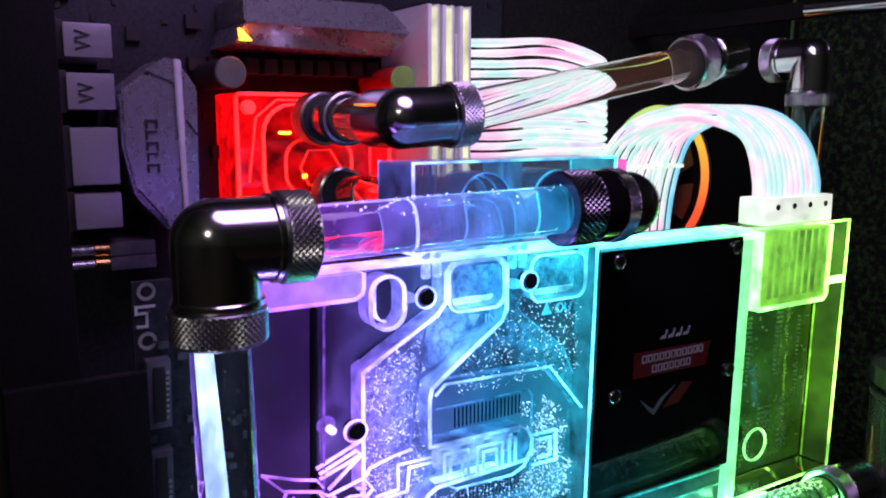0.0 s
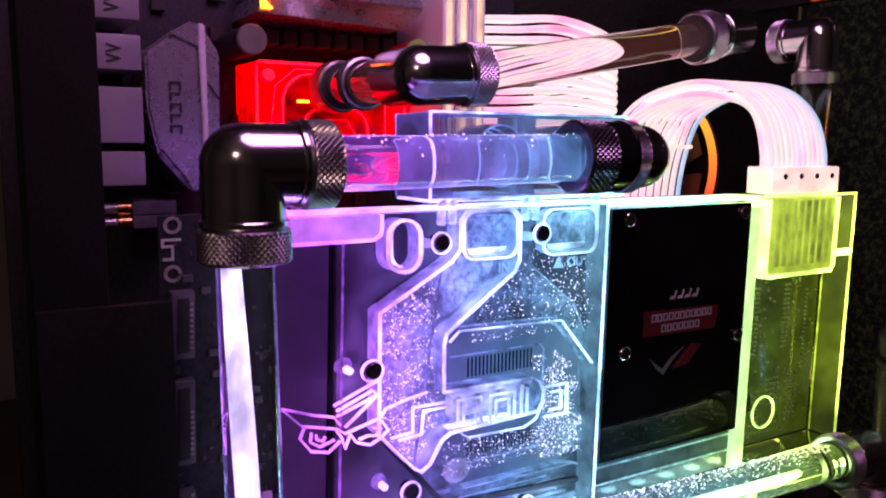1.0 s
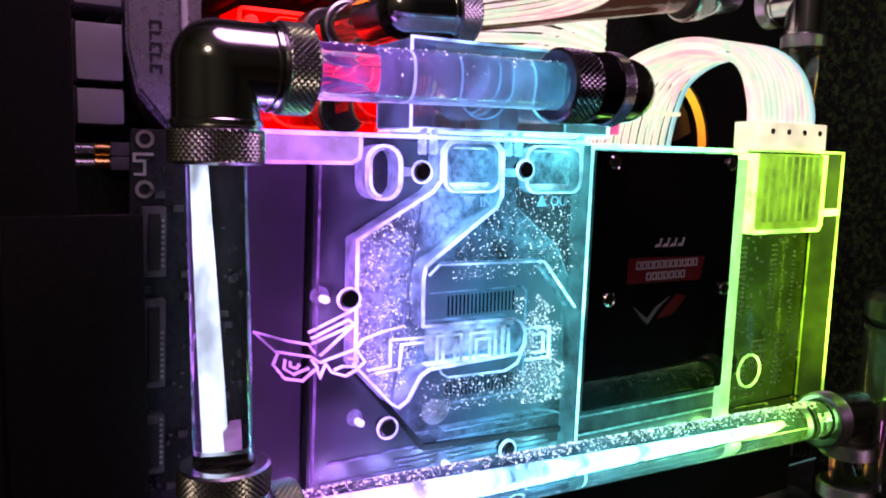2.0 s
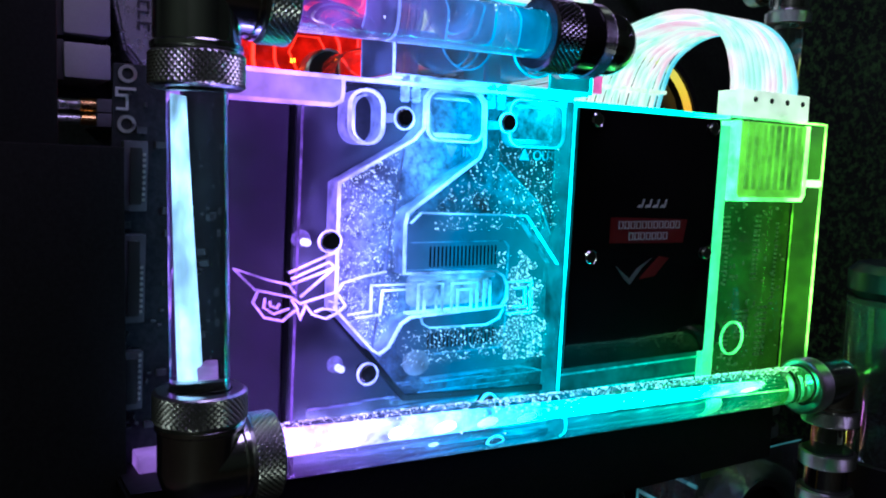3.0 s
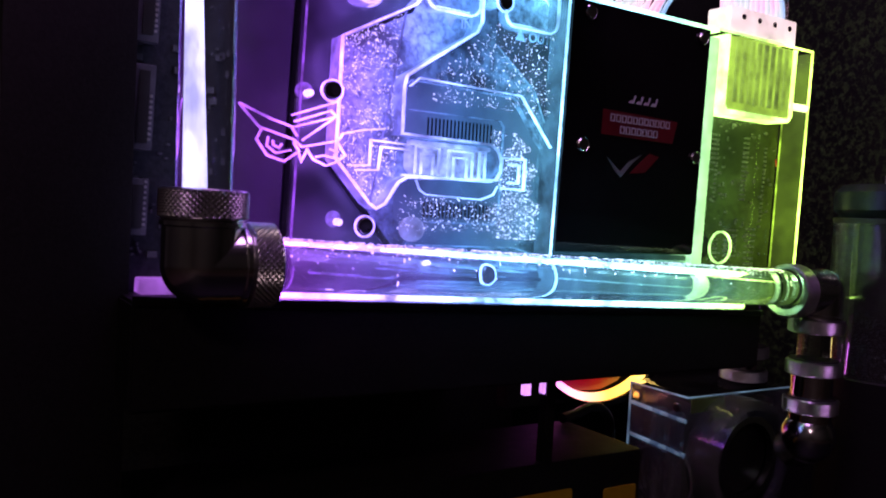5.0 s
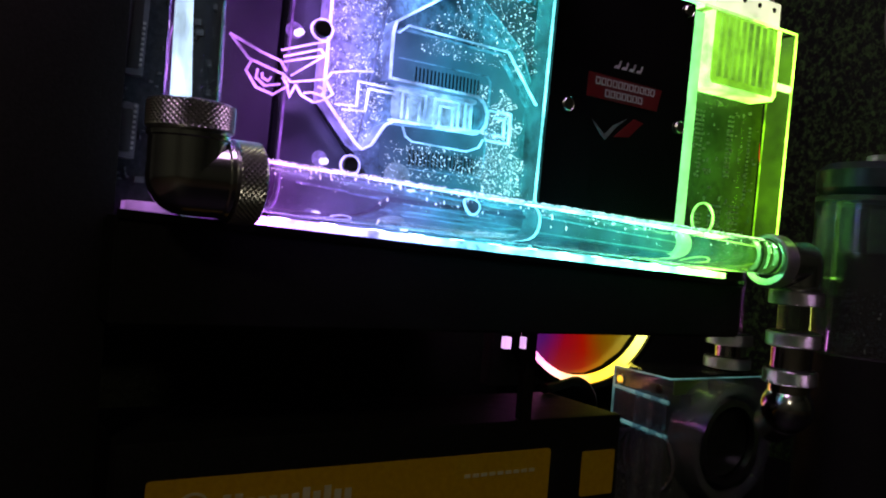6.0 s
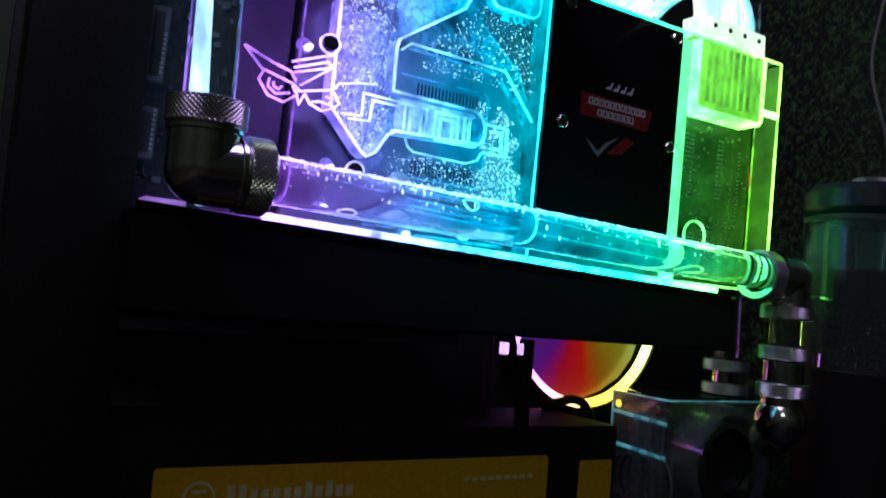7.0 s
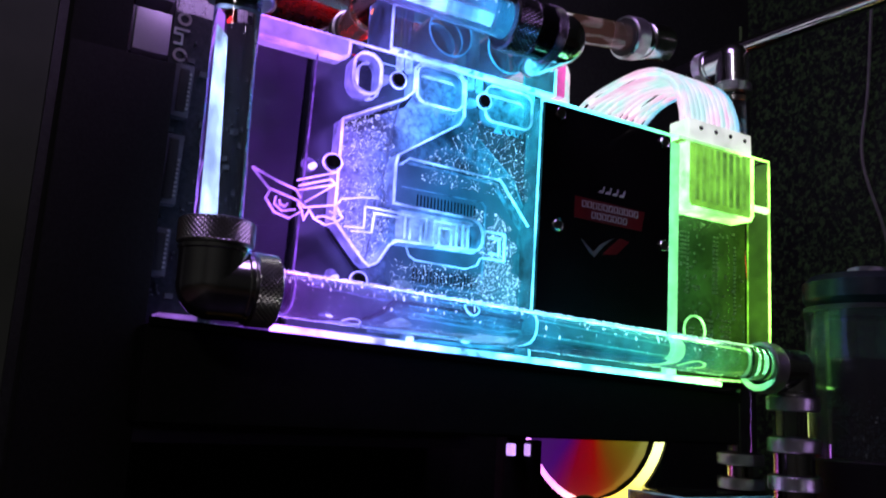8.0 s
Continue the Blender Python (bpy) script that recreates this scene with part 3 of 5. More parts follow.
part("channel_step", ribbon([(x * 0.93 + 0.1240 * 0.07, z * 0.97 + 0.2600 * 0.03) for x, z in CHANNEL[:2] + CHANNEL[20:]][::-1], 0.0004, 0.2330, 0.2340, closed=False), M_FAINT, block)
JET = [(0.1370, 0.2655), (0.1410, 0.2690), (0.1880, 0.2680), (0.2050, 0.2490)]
part("jet_plate", prism(JET + [(0.2050, 0.2120), (0.1950, 0.2075), (0.1470, 0.2075), (0.1370, 0.2180)], 0.2379, 0.23805), glow_plastic("jet_plate_glow", 0.26, base=0.06, rough=0.25, patchy=0.5, scale=35.0), block)
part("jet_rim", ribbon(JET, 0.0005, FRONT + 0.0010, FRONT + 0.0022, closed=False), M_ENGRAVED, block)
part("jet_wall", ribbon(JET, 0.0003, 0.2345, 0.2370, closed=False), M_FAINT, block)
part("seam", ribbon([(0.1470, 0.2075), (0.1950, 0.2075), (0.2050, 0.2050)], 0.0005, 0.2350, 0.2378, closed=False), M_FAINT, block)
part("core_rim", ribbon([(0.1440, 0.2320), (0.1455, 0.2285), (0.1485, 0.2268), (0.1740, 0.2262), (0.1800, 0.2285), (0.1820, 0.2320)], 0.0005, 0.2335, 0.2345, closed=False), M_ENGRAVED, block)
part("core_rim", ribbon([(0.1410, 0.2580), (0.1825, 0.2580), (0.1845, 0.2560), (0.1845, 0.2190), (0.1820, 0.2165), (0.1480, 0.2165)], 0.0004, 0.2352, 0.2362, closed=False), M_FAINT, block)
# brightness of the core window and its edges, put in as emission
part("core", prism(rounded(0.1400, 0.1760, 0.2345, 0.2465, 0.003), 0.2368, 0.2373), glow_plastic("core_window_glow", 0.75, white=0.12, patchy=0.8, scale=160.0), block)
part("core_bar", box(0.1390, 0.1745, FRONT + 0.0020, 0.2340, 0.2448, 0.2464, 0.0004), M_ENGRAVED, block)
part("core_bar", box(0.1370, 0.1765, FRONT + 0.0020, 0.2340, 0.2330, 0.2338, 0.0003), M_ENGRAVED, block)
for z0, z1 in ((0.2488, 0.2562), (0.2182, 0.2242)):
    fin = None
    for i in range(18):
        if fin is None:
            fin = part("fin", box(-0.00030, 0.00030, 0.2373, 0.2376, z0, z1), M_FIN, block)
        else:
            fin = new("fin", fin.data)
            fin.parent = block
        fin.location = (0.1500 + i * 0.00172, 0, 0)

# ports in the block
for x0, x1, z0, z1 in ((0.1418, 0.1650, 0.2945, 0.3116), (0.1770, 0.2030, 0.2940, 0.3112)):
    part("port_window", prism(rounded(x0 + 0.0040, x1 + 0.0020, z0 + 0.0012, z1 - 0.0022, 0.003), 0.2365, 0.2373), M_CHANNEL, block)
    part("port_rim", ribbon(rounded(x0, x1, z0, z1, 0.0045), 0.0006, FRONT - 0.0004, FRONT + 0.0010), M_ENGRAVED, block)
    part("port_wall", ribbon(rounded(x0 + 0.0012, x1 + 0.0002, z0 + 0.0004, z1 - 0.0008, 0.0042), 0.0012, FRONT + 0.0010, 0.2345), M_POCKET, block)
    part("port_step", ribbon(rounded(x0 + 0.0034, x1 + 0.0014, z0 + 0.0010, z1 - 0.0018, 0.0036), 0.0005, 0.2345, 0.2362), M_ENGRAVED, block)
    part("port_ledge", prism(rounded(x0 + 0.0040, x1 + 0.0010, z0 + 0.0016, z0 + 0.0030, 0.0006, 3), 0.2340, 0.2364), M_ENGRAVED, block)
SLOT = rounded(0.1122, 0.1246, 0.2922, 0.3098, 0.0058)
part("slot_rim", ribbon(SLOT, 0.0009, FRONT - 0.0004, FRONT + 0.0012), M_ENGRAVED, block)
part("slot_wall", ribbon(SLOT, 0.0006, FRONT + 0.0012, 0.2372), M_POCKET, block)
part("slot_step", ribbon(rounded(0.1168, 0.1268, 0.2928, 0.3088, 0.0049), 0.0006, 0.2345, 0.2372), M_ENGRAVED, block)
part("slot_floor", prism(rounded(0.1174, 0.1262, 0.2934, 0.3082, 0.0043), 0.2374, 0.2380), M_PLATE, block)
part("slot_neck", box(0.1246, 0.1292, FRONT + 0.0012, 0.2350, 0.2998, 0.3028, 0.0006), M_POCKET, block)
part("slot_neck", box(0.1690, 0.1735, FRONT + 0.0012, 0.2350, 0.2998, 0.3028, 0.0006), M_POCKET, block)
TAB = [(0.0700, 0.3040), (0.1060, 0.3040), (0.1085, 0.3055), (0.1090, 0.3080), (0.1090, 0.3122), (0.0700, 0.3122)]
part("lit_tab", prism(TAB, FRONT - 0.0012, 0.2360, 0.0003), glow_plastic("frosted_tab_glow", 0.8, white=0.1, patchy=0.4), block)
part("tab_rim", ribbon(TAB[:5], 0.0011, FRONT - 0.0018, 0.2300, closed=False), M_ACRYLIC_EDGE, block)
for x, z in ((0.1325, 0.3015), (0.1760, 0.3025), (0.1062, 0.2600), (0.1207, 0.2142), (0.1720, 0.1975)):
    s = part("screw", cyl((x, FRONT - 0.0012, z), (x, FRONT + 0.004, z), 0.0030, 24, 0.0004), M_SCREW, block, "black hexagon socket screw")
    part("socket", cyl((x, FRONT - 0.0014, z), (x, FRONT - 0.0010, z), 0.0014, 6), M_RUBBER, s)
    part("seat_ring", ribbon(circle(x, z - 0.0002, 0.0037), 0.0005, FRONT - 0.0005, FRONT + 0.0006), M_ENGRAVED, block)
# LED reflections in the block, put in as glowing discs with halos
for x, z in ((0.1010, 0.2590), (0.1135, 0.2150), (0.1490, 0.1935)):
    part("light_spot", cyl((x, 0.2330, z), (x, 0.2376, z), 0.0013, 16, 0.0008), M_SPOT_GLOW, block)
    part("light_halo", cyl((x - 0.0006, 0.2377, z + 0.001), (x - 0.0006, 0.2382, z + 0.001), 0.0030, 24, 0.0002), M_FAINT, block)
# light spot on a screw post, put in as a glowing mound
mound = bmesh.new()
bmesh.ops.create_uvsphere(mound, u_segments=24, v_segments=12, radius=0.0056)
for v in mound.verts:
    v.co = (0.1450 + v.co.x, 0.2372 + v.co.y * 0.4, 0.2135 + v.co.z * 0.85)
part("pillar_foot", mound, glow_plastic("pale_mound_glow", 0.42, white=0.10, patchy=0.7), block)
# shine on the screw threads is put in as emission
for x in (0.1342, 0.1385, 0.1702, 0.1748, 0.2040):
    st = bmesh.new()
    cyl((x, 0.2310, 0.3072), (x, 0.2310, 0.3158), 0.0014, 12, bm=st)
    for i in range(8):
        cyl((x, 0.2310, 0.3078 + i * 0.0011), (x, 0.2310, 0.3083 + i * 0.0011), 0.0018, 12, bm=st)
    part("screw_shaft", st, M_SHAFT, block)

# engraved bird-of-prey line drawing, and its angular wordless band
EYES = [
    [(0.0740, 0.2520), (0.0810, 0.2450), (0.0930, 0.2420), (0.0960, 0.2398), (0.1090, 0.2430), (0.1110, 0.2458), (0.1190, 0.2478), (0.1270, 0.2490)],
    [(0.0740, 0.2520), (0.0850, 0.2480), (0.0920, 0.2462), (0.0942, 0.2432)],
    [(0.0920, 0.2500), (0.1080, 0.2562)],
    [(0.0930, 0.2462), (0.1080, 0.2512), (0.1060, 0.2530), (0.0930, 0.2480)],
    [(0.0960, 0.2420), (0.1075, 0.2508)],
    [(0.0820, 0.2448), (0.0802, 0.2410), (0.0840, 0.2360), (0.0900, 0.2345), (0.0950, 0.2382), (0.0930, 0.2412)],
    [(0.0842, 0.2422), (0.0838, 0.2392), (0.0870, 0.2370), (0.0922, 0.2384)],
    [(0.0858, 0.2412), (0.0860, 0.2396), (0.0880, 0.2388), (0.0890, 0.2402)],
    [(0.0940, 0.2400), (0.0960, 0.2350), (0.0980, 0.2394)],
    [(0.0980, 0.2390), (0.1002, 0.2360), (0.1050, 0.2342), (0.1090, 0.2358), (0.1120, 0.2382), (0.1092, 0.2422)],
    [(0.1010, 0.2368), (0.1040, 0.2376), (0.1080, 0.2370)],
    [(0.1060, 0.2400), (0.1090, 0.2392), (0.1078, 0.2376)],
    [(0.1130, 0.2350), (0.1215, 0.2356), (0.1215, 0.2445), (0.1370, 0.2442)],
    [(0.1160, 0.2336), (0.1250, 0.2342), (0.1258, 0.2425), (0.1370, 0.2424)],
    [(0.1400, 0.2340), (0.1400, 0.2440), (0.1500, 0.2438), (0.1500, 0.2340)],
    [(0.1425, 0.2340), (0.1425, 0.2415), (0.1475, 0.2415), (0.1475, 0.2340)],
    [(0.1540, 0.2336), (0.1540, 0.2436), (0.1650, 0.2436), (0.1650, 0.2336)],
    [(0.1566, 0.2336), (0.1566, 0.2412), (0.1624, 0.2412), (0.1624, 0.2336)],
    [(0.1682, 0.2338), (0.1682, 0.2440), (0.1708, 0.2440), (0.1708, 0.2338), (0.1682, 0.2338)],
    [(0.1790, 0.2430), (0.1900, 0.2430), (0.1900, 0.2310), (0.1790, 0.2310)],
    [(0.1820, 0.2405), (0.1872, 0.2405), (0.1872, 0.2335), (0.1820, 0.2335)],
]
for line in EYES:
    part("engraved_line", ribbon(line, 0.0006, FRONT - 0.0003, FRONT + 0.0009, closed=False), M_ENGRAVED, block)


def writing(name, body, size, at, mat, parent, depth=0.0002):
    cu = bpy.data.curves.new("scrap_text", "FONT")
    cu.body, cu.size, cu.extrude = body, size, depth
    ob = bpy.data.objects.new("scrap_text", cu)
    scene.collection.objects.link(ob)
    bpy.context.view_layer.update()
    me = bpy.data.meshes.new_from_object(ob.evaluated_get(bpy.context.evaluated_depsgraph_get()))
    bpy.data.objects.remove(ob)
    bm = bmesh.new()
    bm.from_mesh(me)
    bpy.data.meshes.remove(me)
    for v in bm.verts:
        v.co = (at[0] + v.co.x, at[1] - v.co.z, at[2] + v.co.y)
    return part(name, bm, mat, parent)


writing("flow_mark", "IN", 0.0052, (0.1560, FRONT - 0.0004, 0.2892), M_POCKET, block)
writing("flow_mark", "OUT", 0.0052, (0.1880, FRONT - 0.0004, 0.2892), M_POCKET, block)
part("flow_arrow", prism([(0.1495, 0.2930), (0.1540, 0.2930), (0.1517, 0.2890)], FRONT - 0.0004, FRONT + 0.0003), M_POCKET, block)
part("flow_arrow", prism([(0.1820, 0.2890), (0.1865, 0.2890), (0.1842, 0.2932)], FRONT - 0.0004, FRONT + 0.0003), M_POCKET, block)


def inside(x, z, poly):
    hit, j = False, len(poly) - 1
    for i in range(len(poly)):
        if (poly[i][1] > z) != (poly[j][1] > z) and x < (poly[j][0] - poly[i][0]) * (z - poly[i][1]) / (poly[j][1] - poly[i][1]) + poly[i][0]:
            hit = not hit
        j = i
    return hit


def bubbles(spots, name, parent, y0, y1, rmin, rmax):
    verts, faces = [], []
    tpl = bmesh.new()
    bmesh.ops.create_icosphere(tpl, subdivisions=1, radius=1)
    tv = [tuple(v.co) for v in tpl.verts]
    tf = [[v.index for v in f.verts] for f in tpl.faces]
    tpl.free()
    for x, z in spots:
        r, y, o = rmin + (rmax - rmin) * random.random() ** 2.5, random.uniform(y0, y1), len(verts)
        verts += [(x + r * a, y + r * b, z + r * c) for a, b, c in tv]
        faces += [[o + k for k in f] for f in tf]
    me = bpy.data.meshes.new(name)
    me.from_pydata(verts, [], faces)
    me.shade_smooth()
    me.materials.append(M_BUBBLE)
    ob = new(name, me)
    ob.parent = parent
    ob.matrix_parent_inverse = Matrix.Translation(-parent.location)
    return tagged(ob, "tiny air bubbles clinging in the water", kind="stuff")


rnd = random.Random(4)
spots = []
while len(spots) < 1900:
    x, z = rnd.uniform(0.108, 0.136), rnd.uniform(0.222, 0.292)
    if inside(x, z, CHANNEL) and rnd.random() < 0.35 + 0.65 * (noise.noise((x * 180, z * 180, 3)) > -0.1):
        spots.append((x, z))
while len(spots) < 3300:
    x, z = rnd.uniform(0.178, 0.2065), rnd.uniform(0.211, 0.254)
    if noise.noise((x * 120, z * 120, 9)) + (0.55 - abs(x - 0.193) / 0.02) > 0.0 and z < 0.262 - (x - 0.18) * 0.7:
        spots.append((x, z))
while len(spots) < 4100:
    x, z = rnd.uniform(0.150, 0.208), rnd.uniform(0.262, 0.296)
    if z < 0.262 + 0.9 * (x - 0.14) and rnd.random() < 0.6 and not inside(x, z, CHANNEL):
        spots.append((x, z))
while len(spots) < 4500:
    spots.append((rnd.uniform(0.138, 0.184), rnd.uniform(0.213, 0.226)))
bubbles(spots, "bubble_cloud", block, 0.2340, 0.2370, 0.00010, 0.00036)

# terminal block along the card's top, with stop plugs
term = part("terminal_block", box(0.1290, 0.2170, 0.2300, 0.2560, 0.3160, 0.3460, 0.0015), M_TERMINAL, card, "clear acrylic terminal block with round ports")
for x in (0.1580, 0.1890):
    part("port", pipe((x, 0.2302, 0.3310), (x, 0.2480, 0.3310), 0.0112, 0.0008), M_PORT_WALL, term)
    for y, rr in ((0.2297, 0.0112), (0.2360, 0.0100), (0.2420, 0.0094)):
        part("port_ring", pipe((x, y, 0.3310), (x, y + 0.0005, 0.3310), rr, 0.0006), M_POCKET, term)
    part("stop_plug", cyl((x, 0.2400, 0.3310), (x, 0.2550, 0.3310), 0.0085, 28, 0.0006), M_CHROME, term)
for x in (0.1365, 0.1400, 0.1425, 0.1740):
    part("bore", pipe((x, 0.2400, 0.3165), (x, 0.2400, 0.3455), 0.0014, 0.0003, 16), M_PORT_WALL, term)
# milky light in the terminal, put in as emitting edges and walls
part("lit_edge", box(0.1295, 0.2165, 0.2305, 0.2555, 0.3150, 0.3158), M_ACRYLIC_EDGE, term)
part("lit_edge", ribbon([(0.1290, 0.3160), (0.1290, 0.3460), (0.2170, 0.3460), (0.2170, 0.3160)], 0.0008, 0.2296, 0.2304), M_ENGRAVED, term)
part("lit_edge", ribbon([(0.1295, 0.3165), (0.1295, 0.3455), (0.2165, 0.3455), (0.2165, 0.3165)], 0.0007, 0.2552, 0.2558), M_POCKET, term)
for x in (0.1292, 0.1736, 0.2166):
    part("lit_wall", box(x, x + 0.0004, 0.2310, 0.2550, 0.3165, 0.3452), glow_plastic("terminal_wall_glow", 0.22, base=0.08, patchy=0.6, drift=0.6) if x < 0.13 else bpy.data.materials["terminal_wall_glow"], term)
part("lit_wall", box(0.1296, 0.2164, 0.2310, 0.2550, 0.3453, 0.3457), bpy.data.materials["terminal_wall_glow"], term)
# pink light of the end cap is its own emission
part("end_cap", box(0.2172, 0.2240, 0.2310, 0.2550, 0.3165, 0.3450, 0.001), glow_plastic("pink_cap_glow", 0.7, colour=(1.0, 0.12, 0.55)), term)

# black cover with badges
cover = part("cover", box(0.2090, 0.2912, FRONT - 0.0015, 0.2440, 0.2070, 0.3105, 0.0012), M_GLOSS_BLACK, card, "glossy black plastic cover")
part("lit_edge", box(0.2090, 0.2990, 0.2285, 0.2440, 0.3112, 0.3128), M_ACRYLIC_EDGE, card)
for x, z in ((0.2180, 0.3060), (0.2860, 0.3060), (0.2192, 0.2516), (0.2870, 0.2516)):
    part("cover_screw", cyl((x, FRONT - 0.0026, z), (x, FRONT - 0.0014, z), 0.0032, 22, 0.0009), M_CHROME, cover, "small domed chrome screw")
# glow below the cover, put into the foot and its lines as emission
foot = part("cover_foot", box(0.2092, 0.2910, 0.2300, 0.2438, 0.1885, 0.2066, 0.0006), glow_plastic("dim_foot_glow", 0.06, base=0.03, rough=0.2, patchy=0.95, scale=70.0), card, "dim acrylic foot below the black cover")
for z in (0.1960, 0.2035):
    part("lit_edge", box(0.2100, 0.2905, 0.2294, 0.2299, z, z + 0.0007), M_FAINT, foot)
FACE = FRONT - 0.0018
for i in range(4):
    x = 0.2430 + i * 0.0044
    part("name_mark", prism([(x, 0.2715), (x + 0.0032, 0.2715), (x + 0.0044, 0.2750), (x + 0.0034, 0.2750), (x + 0.0028, 0.2728), (x + 0.0012, 0.2728)], FACE, FACE + 0.0002), M_SILVER_INK, cover)
badge = part("badge", prism([(0.2290, 0.2570), (0.2715, 0.2565), (0.2735, 0.2665), (0.2290, 0.2675)], FACE - 0.0001, FACE + 0.0002), M_RED_INK, cover, "dark red name badge with two rows of silver bars")
for z, row in ((0.2630, (0.2335, 0.2700)), (0.2583, (0.2395, 0.2640))):
    n = int((row[1] - row[0]) / 0.0033)
    for i in range(n):
        x = row[0] + i * 0.0033
        part("bar", ribbon([(x, z), (x + 0.0021, z), (x + 0.0021, z + 0.0027), (x, z + 0.0027)], 0.0005, FACE - 0.0003, FACE), M_SILVER_INK, badge)
part("emblem", prism([(0.2335, 0.2475), (0.2385, 0.2420), (0.2420, 0.2395), (0.2480, 0.2460), (0.2540, 0.2505), (0.2460, 0.2465), (0.2415, 0.2420), (0.2385, 0.2440)], FACE, FACE + 0.0002), M_DIM_INK, cover)
part("emblem", prism([(0.2470, 0.2415), (0.2560, 0.2425), (0.2640, 0.2500), (0.2580, 0.2510), (0.2520, 0.2460)], FACE, FACE + 0.0002), M_RED_INK, cover)

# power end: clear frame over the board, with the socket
pillar = part("acrylic_frame", box(0.2920, 0.3700, FRONT, 0.2435, 0.1870, 0.3128, 0.0008), M_ACRYLIC, card, "clear acrylic end frame with glowing edges")
# edge light of the frame, put in as emitting strips and faces
part("lit_edge", box(0.2916, 0.2985, FRONT - 0.0006, 0.2400, 0.1875, 0.3080, 0.0004), glow_plastic("frame_edge_glow", 1.1, white=0.08, patchy=0.35), pillar)
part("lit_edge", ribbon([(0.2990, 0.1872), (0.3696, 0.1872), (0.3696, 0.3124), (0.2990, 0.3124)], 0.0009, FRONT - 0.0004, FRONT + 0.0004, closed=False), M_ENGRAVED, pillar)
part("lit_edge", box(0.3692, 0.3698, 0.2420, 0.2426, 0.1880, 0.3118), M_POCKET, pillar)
part("side_glow", box(0.3694, 0.3699, 0.2290, 0.2418, 0.1880, 0.3118), glow_plastic("frame_side_glow", 0.09, base=0.06, patchy=0.6, scale=40.0, drift=0.7), pillar)
# green haze over the board, put in as a sheet that emits
part("frame_back", box(0.2990, 0.3690, 0.2437, 0.2443, 0.1880, 0.3120), glow_plastic("board_haze_glow", 0.06, base=0.01, rough=0.35, patchy=0.4, scale=420.0, drift=0.4), pillar)
# light in the socket and its ribs is put in as emission
plug = part("power_socket", box(0.3050, 0.3540, FRONT - 0.0004, 0.2430, 0.2760, 0.3110, 0.0012), glow_plastic("frosted_socket_glow", 0.55, colour=(0.28, 1.0, 0.07), patchy=0.5, scale=60.0), card, "clear power socket that glows")
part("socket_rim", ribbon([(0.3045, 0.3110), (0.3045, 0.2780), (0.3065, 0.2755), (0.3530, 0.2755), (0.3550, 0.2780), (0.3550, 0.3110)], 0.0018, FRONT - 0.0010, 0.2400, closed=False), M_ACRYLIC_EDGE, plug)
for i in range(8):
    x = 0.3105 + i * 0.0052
    part("rib", box(x, x + 0.0022, FRONT - 0.0013, FRONT, 0.2800, 0.3100, 0.0003), glow_plastic("socket_rib_glow", 0.34, colour=(0.28, 1.0, 0.07), patchy=0.6) if i == 0 else bpy.data.materials["socket_rib_glow"], plug)
# bright glint of a screw, put in as a glowing pin
part("light_pin", cyl((0.3540, 0.2290, 0.2835), (0.3690, 0.2290, 0.2835), 0.0018, 16), M_SPOT_GLOW, pillar)
part("round_seal", ribbon(circle(0.3115, 0.2110, 0.0075), 0.0009, FRONT - 0.0004, FRONT + 0.0004), M_ENGRAVED, pillar)
part("round_seal", prism(circle(0.3115, 0.2110, 0.0066), 0.2400, 0.2436), M_CHIP, pillar)
rnd = random.Random(11)
chips = bmesh.new()
for i in range(120):
    x, z = rnd.uniform(0.302, 0.366), rnd.uniform(0.190, 0.272)
    if (x - 0.3115) ** 2 + (z - 0.211) ** 2 > 0.0001:
        w, h = rnd.choice(((0.0012, 0.0006), (0.0006, 0.0012), (0.0008, 0.0004), (0.0004, 0.0022), (0.0018, 0.0012)))
        box(x, x + w, 0.2428, 0.2437, z, z + h, bm=chips)
for x0, z0, nx, nz, d in ((0.3330, 0.2060, 4, 6, 0.0026), (0.3240, 0.1985, 2, 8, 0.0022), (0.3050, 0.2240, 3, 5, 0.0024), (0.3215, 0.2330, 1, 9, 0.0022), (0.3490, 0.1960, 3, 9, 0.0030), (0.3060, 0.2480, 2, 9, 0.0021), (0.3170, 0.2520, 3, 7, 0.0023), (0.3420, 0.2350, 2, 14, 0.0024), (0.3590, 0.2250, 1, 18, 0.0022)):
    for i in range(nx * nz):
        x, z = x0 + d * (i % nx), z0 + d * (i // nx)
        box(x, x + 0.0010, 0.2426, 0.2437, z, z + 0.0010, bm=chips)
tagged(part("component_field", chips, solid("dull_component", (0.22, 0.23, 0.21), (0.36, 0.36, 0.33), 0.4), pillar), "tiny soldered components", kind="stuff")
chips = bmesh.new()
for i in range(150):
    x, z = rnd.uniform(0.044, 0.096), rnd.uniform(0.192, 0.305)
    w, h = rnd.choice(((0.0012, 0.0006), (0.0006, 0.0012), (0.0010, 0.0005), (0.0008, 0.0008), (0.003, 0.002)))
    box(x, x + w, 0.2430, 0.2446, z, z + h, bm=chips)
tagged(part("component_field", chips, solid("dark_component", (0.03, 0.03, 0.035), (0.09, 0.09, 0.1), 0.4), card), "tiny soldered components", kind="stuff")
